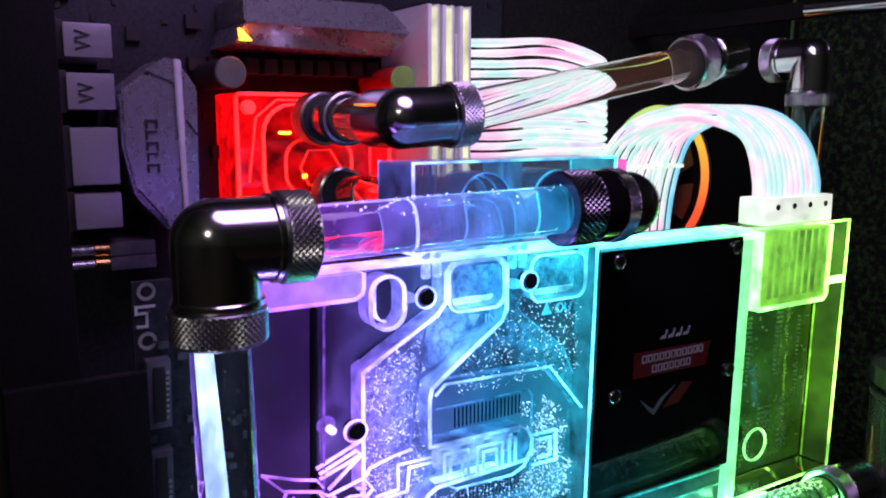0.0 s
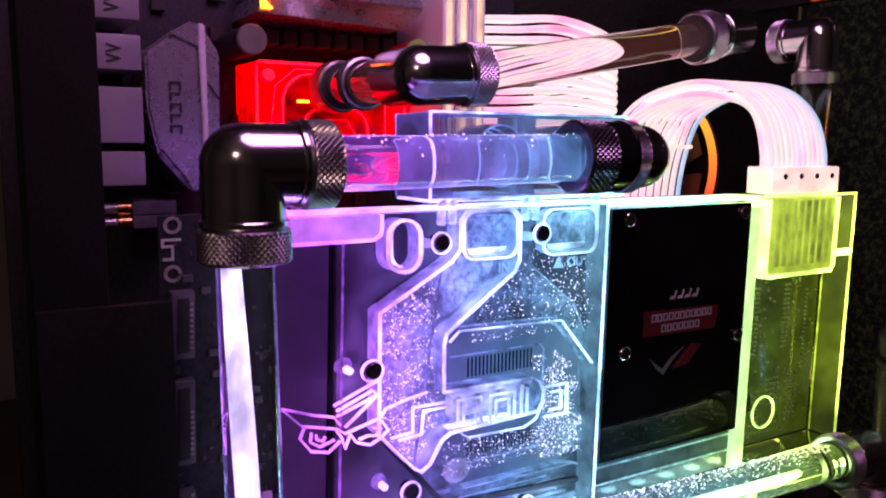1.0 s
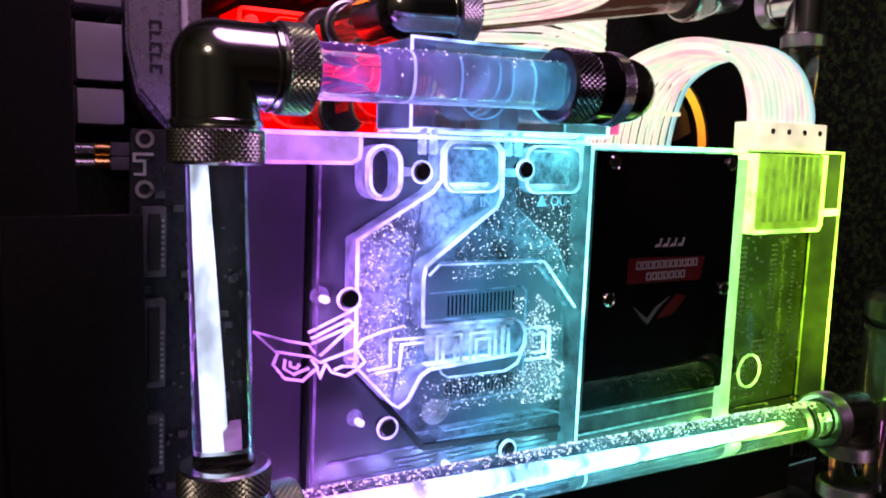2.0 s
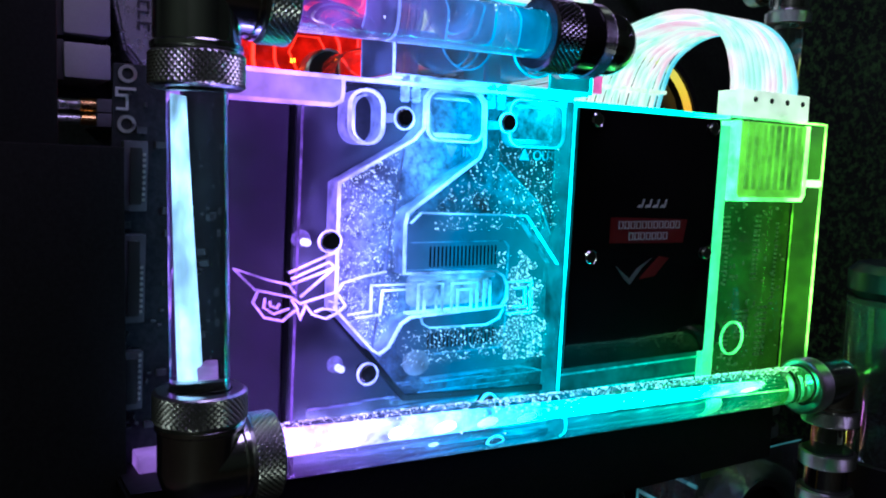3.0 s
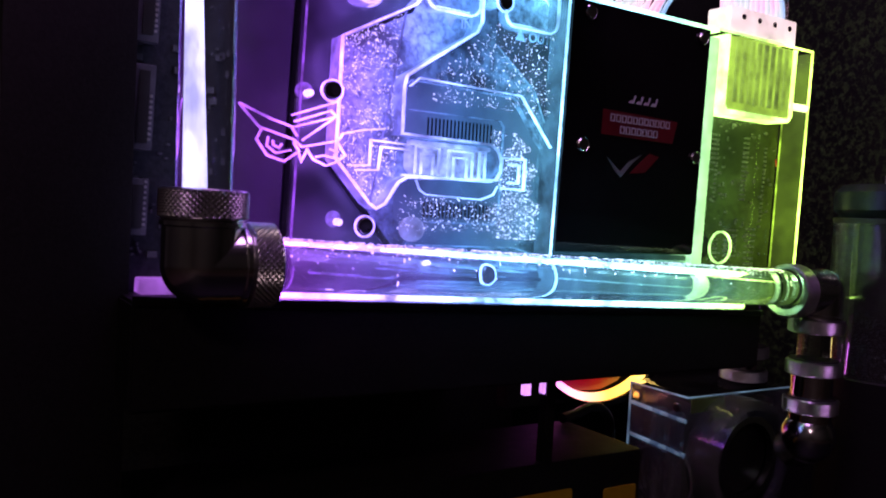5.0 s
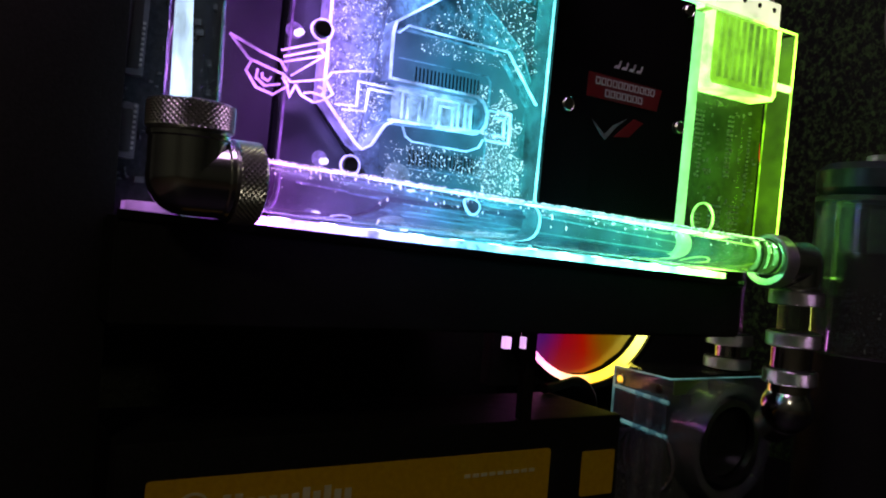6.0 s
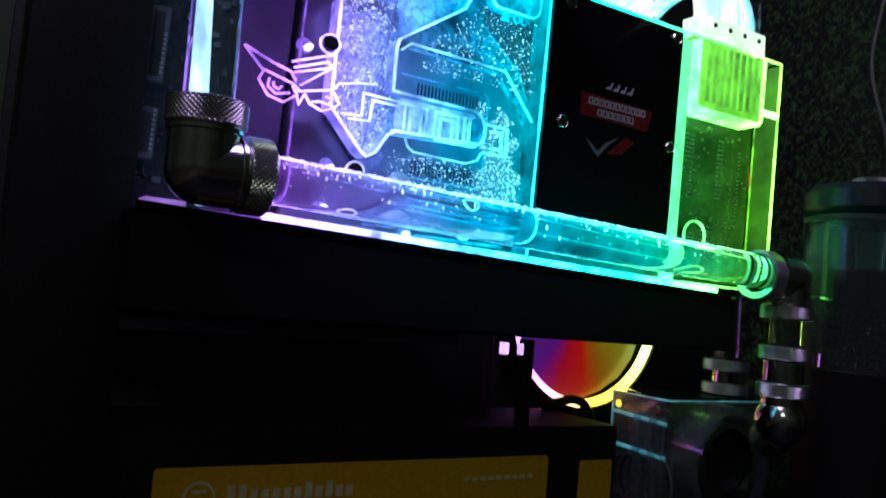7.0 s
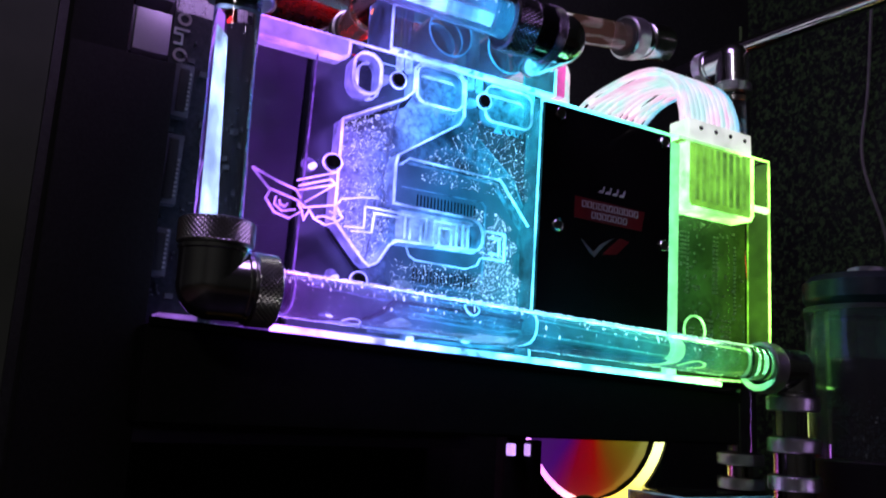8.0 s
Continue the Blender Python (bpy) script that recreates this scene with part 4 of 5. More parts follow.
for z0, z1 in ((0.2690, 0.2900), (0.2350, 0.2620), (0.2080, 0.2260)):
    sock = part("board_socket", box(0.0450, 0.0520, 0.2395, 0.2444, z0, z1, 0.0006), M_SOCKET, card)
    part("socket_mouth", box(0.0468, 0.0502, 0.2391, 0.2396, z0 + 0.002, z1 - 0.002, 0.0002), M_CHIP, sock)
    for k in range(9):
        part("contact", box(0.0504, 0.0512, 0.2389, 0.2394, z0 + 0.003 + k * 0.0017, z0 + 0.0038 + k * 0.0017), M_SOLDER, sock)
for z in (0.2950, 0.3100):
    part("mounting_eye", ribbon(circle(0.0465, z, 0.0022), 0.0010, 0.2440, 0.2446), M_SOLDER, card)
part("bracket_mark", ribbon([(0.0435, 0.2995), (0.0465, 0.2995), (0.0465, 0.3035), (0.0435, 0.3035), (0.0435, 0.3055), (0.0490, 0.3055)], 0.0008, 0.2440, 0.2446, closed=False), M_SILVER_INK, card)
# lit patches near the lower elbow, added as small glowing blocks
M_PATCH_GLOW = glow_plastic("lit_patch_glow", 0.34, base=0.1, white=0.15, patchy=0.7, scale=60.0)
for x0, x1, z0, z1 in ((0.0500, 0.0640, 0.1896, 0.1945), (0.0625, 0.0685, 0.2120, 0.2215)):
    part("acrylic_foot", box(x0, x1, 0.2330, 0.2435, z0, z1, 0.0008), M_PATCH_GLOW, card, "small glowing block added for a lit patch by the card")
# rail added to block the fan ring's light under the card
part("support_rail", box(0.0450, 0.3700, 0.2470, 0.2530, 0.1760, 0.1985, 0.0008), M_MATT_BLACK, card)
def settle(ob):
    """The card hangs a little askew: its long uprights lean by under two degrees."""
    for child in ob.children:
        if child.data and not child.name.startswith("engraved_line") and not child.data.name.startswith("fin"):
            for v in child.data.vertices:
                lean = 0.026 * min(1.0, max(0.0, (v.co.x - 0.17) / 0.04)) + 0.026 * min(1.0, max(0.0, (0.106 - v.co.x) / 0.010))
                v.co.x += lean * (v.co.z - 0.311)
        settle(child)


settle(card)
tagged(card, "upright graphics card under a glowing clear acrylic water block", "graphics card")

# ---------- light strips ----------
def led_strip(name, x0, x1, y, z, dx, size, slope, label):
    t = thing(name, (x0, y, z))
    # glare of the cells, put in as a patchy glowing band
    part("sleeve", box(x0, x1, y - 0.0048, y + 0.0048, z + 0.0001, z + 0.0030, 0.0008, slope=slope), glow_plastic("strip_glare", 4.6, white=0.06, patchy=0.9, scale=75.0), t)
    part("strip_base", box(x0, x1, y - 0.004, y + 0.004, z - 0.0009, z, slope=slope), M_PLUG, t)
    # reflected glow beside the strip's end, added as a dim emitting bar
    part("strip_lead", box(x0 - 0.0250, x0 - 0.0004, y - 0.004, y + 0.004, z - 0.0009, z + 0.0012, 0.0003, slope=0.0), glow_plastic("strip_lead", 0.35, base=0.3, patchy=0.97, scale=160.0), t)
    x, cell = x0 + dx / 2, None
    while x < x1:
        zz = z - slope * (x - x0)
        if not cell:
            dome = bmesh.new()
            bmesh.ops.create_uvsphere(dome, u_segments=18, v_segments=10, radius=1.0)
            for v in dome.verts:
                v.co = (v.co.x * size, v.co.y * 0.0036, v.co.z * 0.0009)
            cell = part("cell", dome, M_STRIP, t)
        else:
            cell = new("cell", cell.data)
            cell.parent, cell.matrix_parent_inverse = t, Matrix.Translation(-t.location)
        cell.location = (x, y, zz + 0.0024)
        x += dx
    return tagged(t, label, "light strip")


led_strip("led_strip", 0.0840, 0.318, 0.2235, 0.1900, 0.0180, 0.0062, SLOPE, "multicoloured light strip along the shelf's edge")

# ---------- shelf under the card ----------
setting("shelf", prism([(0.0410, 0.1895), (0.3260, 0.1895 - SLOPE * 0.285), (0.3260, 0.1552), (0.0410, 0.1565)], 0.2150, 0.3300, 0.0010), M_MATT_BLACK, "black powder-coated steel shelf under the graphics card", "shelf")
setting("panel", box(0.0072, 0.0440, 0.2360, 0.2400, 0.0280, 0.2880, 0.0006), M_MATT_BLACK, "black steel slot panel at the end of the graphics card", "case panel")
setting("post", box(0.0070, 0.0270, 0.2400, 0.2700, 0.0280, 0.9000, 0.001), M_MATT_BLACK, "black steel corner post of the computer case", "case post")

setting("trim", box(0.0410, 0.3260, 0.2141, 0.2149, 0.1885, 0.1914, 0.0003, SLOPE), M_GLOSS_BLACK, "glossy black edge strip of the shelf", "trim")

# ---------- power supply ----------
psu = thing("power_supply", (0.16, 0.26, 0.028))
part("housing", box(0.0500, 0.2730, 0.2350, 0.2900, 0.0280, 0.1160, 0.0020), M_MATT_BLACK, psu)
lab = part("label", prism(rounded(0.0600, 0.2312, 0.0795, 0.1030, 0.0015, 3), 0.2345, 0.2352), M_YELLOW, psu, "yellow label with pale unreadable marks")
part("label", prism(rounded(0.2502, 0.2700, 0.0795, 0.1000, 0.0010, 3), 0.2345, 0.2352), M_YELLOW, psu, "small yellow label")
M_PALE = solid("pale_label_print", (0.62, 0.52, 0.30), (0.72, 0.62, 0.4), 0.5)
part("emblem_ring", ribbon(circle(0.0760, 0.0925, 0.0052), 0.0010, 0.2342, 0.2346), M_PALE, lab)
part("emblem_bar", ribbon([(0.0735, 0.0945), (0.0785, 0.0945)], 0.0010, 0.2342, 0.2346, closed=False), M_PALE, lab)
for i in range(12):
    x = 0.0860 + i * 0.0042
    h = 0.0058 if i in (0, 1, 7, 9) else 0.0040
    part("name_bar", prism([(x, 0.0905), (x + 0.0028, 0.0905), (x + 0.0028, 0.0905 + h), (x, 0.0905 + h)], 0.2342, 0.2346), M_PALE, lab)
for i in range(9):
    x = 0.186 + i * 0.0042
    part("name_bar", prism([(x, 0.0935), (x + 0.003, 0.0935), (x + 0.003, 0.0950), (x, 0.0950)], 0.2342, 0.2346), M_PALE, lab)
tagged(psu, "black power supply with a yellow label standing on the case floor", "power supply")

# ---------- pump ----------
pump = thing("pump", (0.41, 0.31, 0.028))
part("housing", box(0.3660, 0.4620, 0.2900, 0.3360, 0.0280, 0.1205, 0.0020), M_PUMP, pump, "clear acrylic pump housing")
part("core", box(0.3860, 0.4550, 0.2960, 0.3320, 0.0290, 0.1120, 0.003), M_CHIP, pump)
part("top_plate", box(0.3665, 0.4615, 0.2905, 0.3355, 0.1206, 0.1222, 0.0005), M_ACRYLIC, pump)
PC = (0.4020, 0.0850)
part("face_ring", pipe((PC[0], 0.2700, PC[1]), (PC[0], 0.2900, PC[1]), 0.0350, 0.0050, 56), M_PUMP, pump)
part("face_ring", pipe((PC[0], 0.2720, PC[1]), (PC[0], 0.2900, PC[1]), 0.0255, 0.0040, 48), M_CHROME, pump)
part("face", cyl((PC[0], 0.2770, PC[1]), (PC[0], 0.2900, PC[1]), 0.0215, 40, 0.001), M_CHIP, pump)
for i in range(3):
    part("side_groove", pipe((0.3650, 0.3020 + i * 0.009, 0.070), (0.3664, 0.3020 + i * 0.009, 0.070), 0.0200 - i * 0.003, 0.0012, 36), M_PUMP, pump)
for y, z in ((0.297, 0.113), (0.329, 0.113), (0.297, 0.040)):
    part("bolt", cyl((0.3645, y, z), (0.3662, y, z), 0.0030, 20, 0.0004), M_CHROME, pump)
# flat yellow-green patch high on the housing's front
part("sticker", box(0.3690, 0.3980, 0.2890, 0.2899, 0.1110, 0.1195, 0.0003), solid("yellow_green_patch", (0.25, 0.4, 0.12), (0.35, 0.5, 0.2), 0.5), pump)
# teal LED reflections on the pump's edges, put in as faint emission
M_PUMP_EDGE_GLOW = glow_plastic("pump_edge_glow", 0.16, base=0.3, rough=0.1, colour=(0.16, 0.62, 0.80), patchy=0.95, scale=55.0)
for x0, x1, y0, y1, z0, z1 in ((0.3657, 0.3667, 0.2897, 0.3362, 0.1198, 0.1208), (0.3657, 0.3667, 0.3350, 0.3362, 0.0290, 0.1200), (0.3657, 0.4622, 0.2897, 0.2904, 0.1198, 0.1206)):
    part("lit_edge", box(x0, x1, y0, y1, z0, z1, 0.0002), M_PUMP_EDGE_GLOW, pump)
for y in (0.3000, 0.3130):
    part("side_tube", cyl((0.3690, y, 0.0400), (0.3690, y, 0.1090), 0.0050, 24, 0.001), M_PUMP, pump)
for z in (0.1060, 0.0860):
    part("tie_rod", cyl((0.3665, 0.2905, z), (0.3665, 0.3340, z + 0.002), 0.0013, 14), M_PUMP_EDGE_GLOW, pump)
tagged(pump, "clear acrylic pump with a round black face on the case floor", "pump")

# ---------- reservoir ----------
res = thing("reservoir", (0.402, 0.196, 0.028))
RX, RY = 0.4020, 0.1950
part("base", cyl((RX, RY, 0.0280), (RX, RY, 0.1505), 0.0310, 48, 0.001), M_MATT_BLACK, res)
part("wall", pipe((RX, RY, 0.1506), (RX, RY, 0.2288), 0.0300, 0.0035, 56), M_SMOKE, res, "clear cylinder half full of water")
part("water", cyl((RX, RY, 0.1510), (RX, RY, 0.2009), 0.0262, 48), clear("dark_water", (0.32, 0.36, 0.42), 0.02), res)
part("lid", cyl((RX, RY, 0.2288), (RX, RY, 0.2456), 0.0305, 48, 0.004), solid("smoked_plastic_lid", (0.008, 0.010, 0.014), (0.02, 0.024, 0.034), 0.3), res)
part("seal", pipe((RX, RY, 0.2262), (RX, RY, 0.2287), 0.0302, 0.0030, 48), M_RUBBER, res)
part("inner_tube", pipe((RX + 0.006, RY + 0.004, 0.1515), (RX + 0.006, RY + 0.004, 0.2270), 0.0050, 0.0010, 24), M_ACRYLIC, res)
# teal light on the cylinder's edge, added as a thin glowing rod
part("light_guide", cyl((RX - 0.0225, RY + 0.0090, 0.2020), (RX - 0.0225, RY + 0.0090, 0.2260), 0.0010, 12), glow_plastic("teal_glint_glow", 1.4, colour=(0.1, 0.8, 0.9), patchy=0.6, scale=120.0), res)
foam = []
rnd = random.Random(33)
for k in range(800):
    a, q = rnd.uniform(0, math.tau), 0.0264 * rnd.random() ** 0.3
    foam.append((RX + q * math.cos(a), RY + q * math.sin(a), 0.1525 + 0.0300 * rnd.random() ** 1.6, rnd.uniform(0.0002, 0.0007)))
fm = bmesh.new()
for x, y, z, s in foam:
    for v in bmesh.ops.create_icosphere(fm, subdivisions=1, radius=s)["verts"]:
        v.co += Vector((x, y, z))
tagged(part("foam", fm, M_PLUG, res), "small bubbles in the reservoir's water", kind="stuff")
part("fill_cap", knurled((RX + 0.004, RY, 0.2456), (RX + 0.004, RY, 0.2515), 0.0100, 0.001, 36, 7), M_KNURL, res, "knurled filler cap")
tagged(res, "clear cylindrical reservoir with black ends, partly filled", "reservoir")

# ---------- fan ----------
fan = thing("case_fan", (0.35, 0.345, 0.105))
FC = Vector((0.3450, 0.3450, 0.1700))
FR = 0.0595
part("frame", ribbon(circle(FC.x, FC.z, FR + 0.0042, 56), 0.0040, FC.y - 0.006, FC.y + 0.02), M_MATT_BLACK, fan)
part("hub", cyl(FC + Y * 0.002, FC + Y * 0.018, 0.0190, 36, 0.002), M_CHIP, fan)
# reflected colours on the blades, put in as emission that turns with angle
M_BLADE, nt, bsdf, _ = material("glow_tinted_blade")
geo, sub3, sep = node(nt, "ShaderNodeNewGeometry"), node(nt, "ShaderNodeVectorMath", operation="SUBTRACT"), node(nt, "ShaderNodeSeparateXYZ")
sub3.inputs[1].default_value = FC
nt.links.new(geo.outputs["Position"], sub3.inputs[0])
nt.links.new(sub3.outputs[0], sep.inputs[0])
arc, mp = node(nt, "ShaderNodeMath", operation="ARCTAN2"), node(nt, "ShaderNodeMapRange")
nt.links.new(sep.outputs["Z"], arc.inputs[0])
nt.links.new(sep.outputs["X"], arc.inputs[1])
mp.inputs["From Min"].default_value, mp.inputs["From Max"].default_value = -math.pi, math.pi
nt.links.new(arc.outputs[0], mp.inputs["Value"])
# colours round the hub: violet, red below, amber and yellow to the far side
hues = ramp(nt, mp.outputs[0], [(0.0, (0.10, 0.04, 0.26)), (0.14, (0.16, 0.005, 0.36)), (0.20, (0.60, 0.0, 0.03)), (0.27, (0.75, 0.008, 0.002)), (0.33, (0.42, 0.14, 0.002)), (0.43, (0.36, 0.36, 0.01)), (0.6, (0.05, 0.3, 0.1)), (1.0, (0.16, 0.08, 0.35))])
nt.links.new(hues, bsdf.inputs["Emission Color"])
bsdf.inputs["Base Color"].default_value = (0.02, 0.02, 0.02, 1)
bsdf.inputs["Emission Strength"].default_value = 0.26
bsdf.inputs["Roughness"].default_value = 0.25
M_FAN_RING = M_BLADE.copy()
M_FAN_RING.name = "fan_light_ring"
for n in M_FAN_RING.node_tree.nodes:
    if n.bl_idname == "ShaderNodeValToRGB":
        for e, c in zip(n.color_ramp.elements, ((0.5, 0.2, 1.0), (1.0, 0.25, 0.9), (1.0, 0.45, 0.35), (1.0, 0.50, 0.06), (1.0, 0.80, 0.08), (0.85, 1.0, 0.30), (0.4, 0.9, 0.2), (0.5, 0.2, 1.0))):
            e.color = (*c, 1)
M_REAR_RING = M_FAN_RING.copy()
M_REAR_RING.name = "rear_fan_ring"
for n in M_REAR_RING.node_tree.nodes:
    if n.bl_idname == "ShaderNodeVectorMath":
        n.inputs[1].default_value = (0.414, 0.400, 0.318)
    if n.bl_idname == "ShaderNodeValToRGB":
        for e, c in zip(n.color_ramp.elements, ((0.05, 0.9, 0.35), (0.3, 0.8, 0.2), (1.0, 0.5, 0.05), (1.0, 0.10, 0.02), (1.0, 0.06, 0.02), (1.0, 0.10, 0.03), (0.8, 0.5, 0.05), (0.05, 0.9, 0.35))):
            e.color = (*c, 1)
M_REAR_RING.node_tree.nodes["Principled BSDF"].inputs["Emission Strength"].default_value = 0.9
M_FAN_RING.node_tree.nodes["Principled BSDF"].inputs["Emission Strength"].default_value = 2.2
part("light_ring", ribbon(circle(FC.x, FC.z, FR, 64), 0.0052, FC.y - 0.004, FC.y), M_FAN_RING, fan, "glowing ring of changing colours")
for i in range(7):
    a0 = radians(-100 + 360 / 7 * i)
    poly = [(FC.x + r * math.cos(a0 + w), FC.z + r * math.sin(a0 + w)) for r, w in
            ((0.0180, -0.44), (0.0345, -0.38), (0.0562, -0.34), (0.0568, 0.0), (0.0568, 0.30), (0.0562, 0.60), (0.0355, 0.54), (0.0180, 0.47))]
    part("blade", prism(poly, FC.y + 0.004 + 0.0006 * (i % 2), FC.y + 0.006 + 0.0006 * (i % 2)), M_BLADE, fan)
M_FRAME = solid("dark_fan_plastic", (0.05, 0.05, 0.05), (0.08, 0.08, 0.08), 0.4)
for k in (-1, 1):
    part("frame_corner", prism([(FC.x + k * 0.0640, FC.z - 0.0640), (FC.x + k * 0.0640, FC.z - 0.0150), (FC.x + k * 0.0470, FC.z - 0.0440), (FC.x + k * 0.0150, FC.z - 0.0640)], FC.y + 0.0080, FC.y + 0.0180, 0.0008), M_FRAME, fan)
tagged(fan, "case fan with a glowing ring and blades that glow in several colours", "fan")
rear = thing("case_fan", (0.414, 0.41, 0.262))
RC = Vector((0.4140, 0.4000, 0.3180))
part("frame", ribbon(circle(RC.x, RC.z, 0.0545, 56), 0.0045, RC.y - 0.006, RC.y + 0.0395), M_MATT_BLACK, rear)
part("light_ring", ribbon(circle(RC.x, RC.z, 0.0500, 64), 0.0038, RC.y - 0.004, RC.y), M_REAR_RING, rear, "glowing ring, red on one side and green on the other")
part("hub", cyl(RC + Y * 0.002, RC + Y * 0.018, 0.0170, 36, 0.002), M_CHIP, rear)
for i in range(7):
    a0 = radians(-80 + 360 / 7 * i)
    poly = [(RC.x + r * math.cos(a0 + w), RC.z + r * math.sin(a0 + w)) for r, w in ((0.0170, -0.36), (0.0310, -0.28), (0.0470, -0.18), (0.0475, 0.14), (0.0470, 0.42), (0.0310, 0.36), (0.0170, 0.32))]
    part("blade", prism(poly, RC.y + 0.005, RC.y + 0.007), M_CHIP, rear)
tagged(rear, "dark case fan with a glowing ring on the rear tray", "fan")
part("fan_bracket", box(0.2990, 0.4090, 0.3655, 0.3690, 0.0280, 0.2050), M_MATT_BLACK, fan)
setting("post", box(0.2140, 0.2190, 0.2350, 0.2400, 0.1150, 0.1540, 0.0005), M_MATT_BLACK, "thin black rod between power supply and shelf", "case post")
for x, w in ((0.1975, 0.0030), (0.2070, 0.0014)):
    l = thing("indicator_light", (x, 0.2300, 0.1510))
    part("lens", box(x, x + w, 0.2290, 0.2320, 0.1475, 0.1525, 0.0004), glow_plastic("violet_led", 0.9, colour=(0.6, 0.35, 1.0)), l)
    tagged(l, "small violet indicator light under the shelf", "indicator light", "indicator lights")

# ---------- motherboard and what sits on it ----------
board = thing("motherboard", (0.17, 0.39, 0.19))
part("circuit_board", box(0.0320, 0.2760, 0.3880, 0.3900, 0.1500, 0.4550, 0.0004), M_PCB, board)
part("tray", box(0.0300, 0.2800, 0.3905, 0.4398, 0.1400, 0.4600), M_MATT_BLACK, board)
rnd = random.Random(5)
bits = bmesh.new()
for i in range(260):
    x, z = rnd.uniform(0.036, 0.27), rnd.uniform(0.30, 0.45)
    w, h, d = rnd.choice(((0.003, 0.002, 0.001), (0.002, 0.003, 0.001), (0.006, 0.006, 0.004), (0.0015, 0.003, 0.001)))
    box(x, x + w, 0.388 - d, 0.3882, z, z + h, bm=bits)
tagged(part("component_field", bits, M_CHIP, board), "small black chips and parts", kind="stuff")
for i in range(8):
    x = 0.1200 + i * 0.0088
    part("choke", box(x, x + 0.0065, 0.3700, 0.3880, 0.3810, 0.3880, 0.0008), M_CHIP, board)
tagged(board, "black motherboard fixed upright in the dark case", "motherboard")

sink = thing("heatsink", (0.076, 0.36, 0.32))
SINK = [(0.0600, 0.3710), (0.0600, 0.3490), (0.0640, 0.3290), (0.0770, 0.3140), (0.0840, 0.3140), (0.0840, 0.3840), (0.0780, 0.3850)]
part("face", prism(SINK, 0.3450, 0.3800, 0.0012), M_SILVER, sink, "silver angular face with a dark word mark")
part("flank", prism([(0.0845, 0.3140), (0.0905, 0.3250), (0.0915, 0.3730), (0.0845, 0.3840)], 0.3480, 0.3880, 0.0010), M_SILVER, sink)
part("face_step", prism([(0.0700, 0.3800), (0.0780, 0.3850), (0.0838, 0.3838), (0.0838, 0.3740)], 0.3440, 0.3452), M_SILVER, sink)
for i, z in enumerate((0.3385, 0.3430, 0.3475, 0.3520, 0.3565)):
    part("mark", ribbon([(0.0695, z), (0.0695, z + 0.0032), (0.0735, z + 0.0032), (0.0735, z)][: 4 - i % 2], 0.0009, 0.3444, 0.3452, closed=False), M_DARK_INK, sink)
part("slash", ribbon([(0.0650, 0.3320), (0.0760, 0.3180)], 0.0007, 0.3446, 0.3452, closed=False), M_DARK_INK, sink)
part("slash", ribbon([(0.0862, 0.3600), (0.0905, 0.3540)], 0.0006, 0.3474, 0.3482, closed=False), M_DARK_INK, sink)
part("ridge", prism([(0.0826, 0.3150), (0.0846, 0.3150), (0.0842, 0.3842), (0.0812, 0.3846)], 0.3428, 0.3450, 0.0005), M_WHITE_METAL, sink)
part("foot", box(0.0640, 0.0880, 0.3780, 0.3885, 0.3200, 0.3800), M_CHIP, sink)
tagged(sink, "silver angular heatsink cover on the motherboard", "heatsink", "heatsinks")

vrm = thing("heatsink", (0.15, 0.36, 0.40))
part("face", prism([(0.1120, 0.4010), (0.1915, 0.4000), (0.1925, 0.4012), (0.1860, 0.4080), (0.1780, 0.4130), (0.1120, 0.4130)], 0.3450, 0.3885, 0.0010), M_SILVER, vrm)
slope_face = bmesh.new()
rows = [[slope_face.verts.new(p) for p in line] for line in
        (((0.1120, 0.3452, 0.4008), (0.1913, 0.3452, 0.3998)), ((0.1092, 0.3500, 0.3925), (0.1850, 0.3540, 0.3905)), ((0.1092, 0.3885, 0.3925), (0.1850, 0.3885, 0.3905)), ((0.1120, 0.3885, 0.4008), (0.1913, 0.3885, 0.3998)))]
for k in range(4):
    slope_face.faces.new((rows[k][0], rows[k][1], rows[(k + 1) % 4][1], rows[(k + 1) % 4][0]))
slope_face.faces.new([q[0] for q in rows][::-1])
slope_face.faces.new([q[1] for q in rows])
bmesh.ops.recalc_face_normals(slope_face, faces=slope_face.faces[:])
part("sloping_face", slope_face, M_SILVER, vrm)
part("lip", prism([(0.1120, 0.4010), (0.1910, 0.4000), (0.1915, 0.4012), (0.1120, 0.4024)], 0.3435, 0.3455), M_SILVER, vrm)
# red light at the heatsink's lower end, put in as an emitting wedge
part("slit", prism([(0.1095, 0.3985), (0.1145, 0.3935), (0.1100, 0.3935)], 0.3436, 0.3470), M_RED_HOT, vrm)
tagged(vrm, "silver heatsink bar above the processor block", "heatsink", "heatsinks")

for z0, z1, n in ((0.3840, 0.3970, 2), (0.3640, 0.3780, 2), (0.3345, 0.3570, 0), (0.3170, 0.3310, 0)):
    p = thing("port_housing", (0.05, 0.36, z0))
    part("shell", box(0.0410, 0.0585, 0.3450, 0.3885, z0, z1, 0.0008), M_PORT, p)
    for i in range(n):
        part("mark", ribbon([(0.0450, z0 + 0.003 + i * 0.004), (0.0500, z0 + 0.0045 + i * 0.004), (0.0450, z0 + 0.006 + i * 0.004)], 0.0007, 0.3445, 0.3452, closed=False), M_DARK_INK, p)
    part("frame", box(0.0380, 0.0412, 0.3470, 0.3885, z0 - 0.001, z1 + 0.001, 0.0005), M_CHIP, p)
    tagged(p, "grey metal port housing on the motherboard's edge", "port", "port housings")
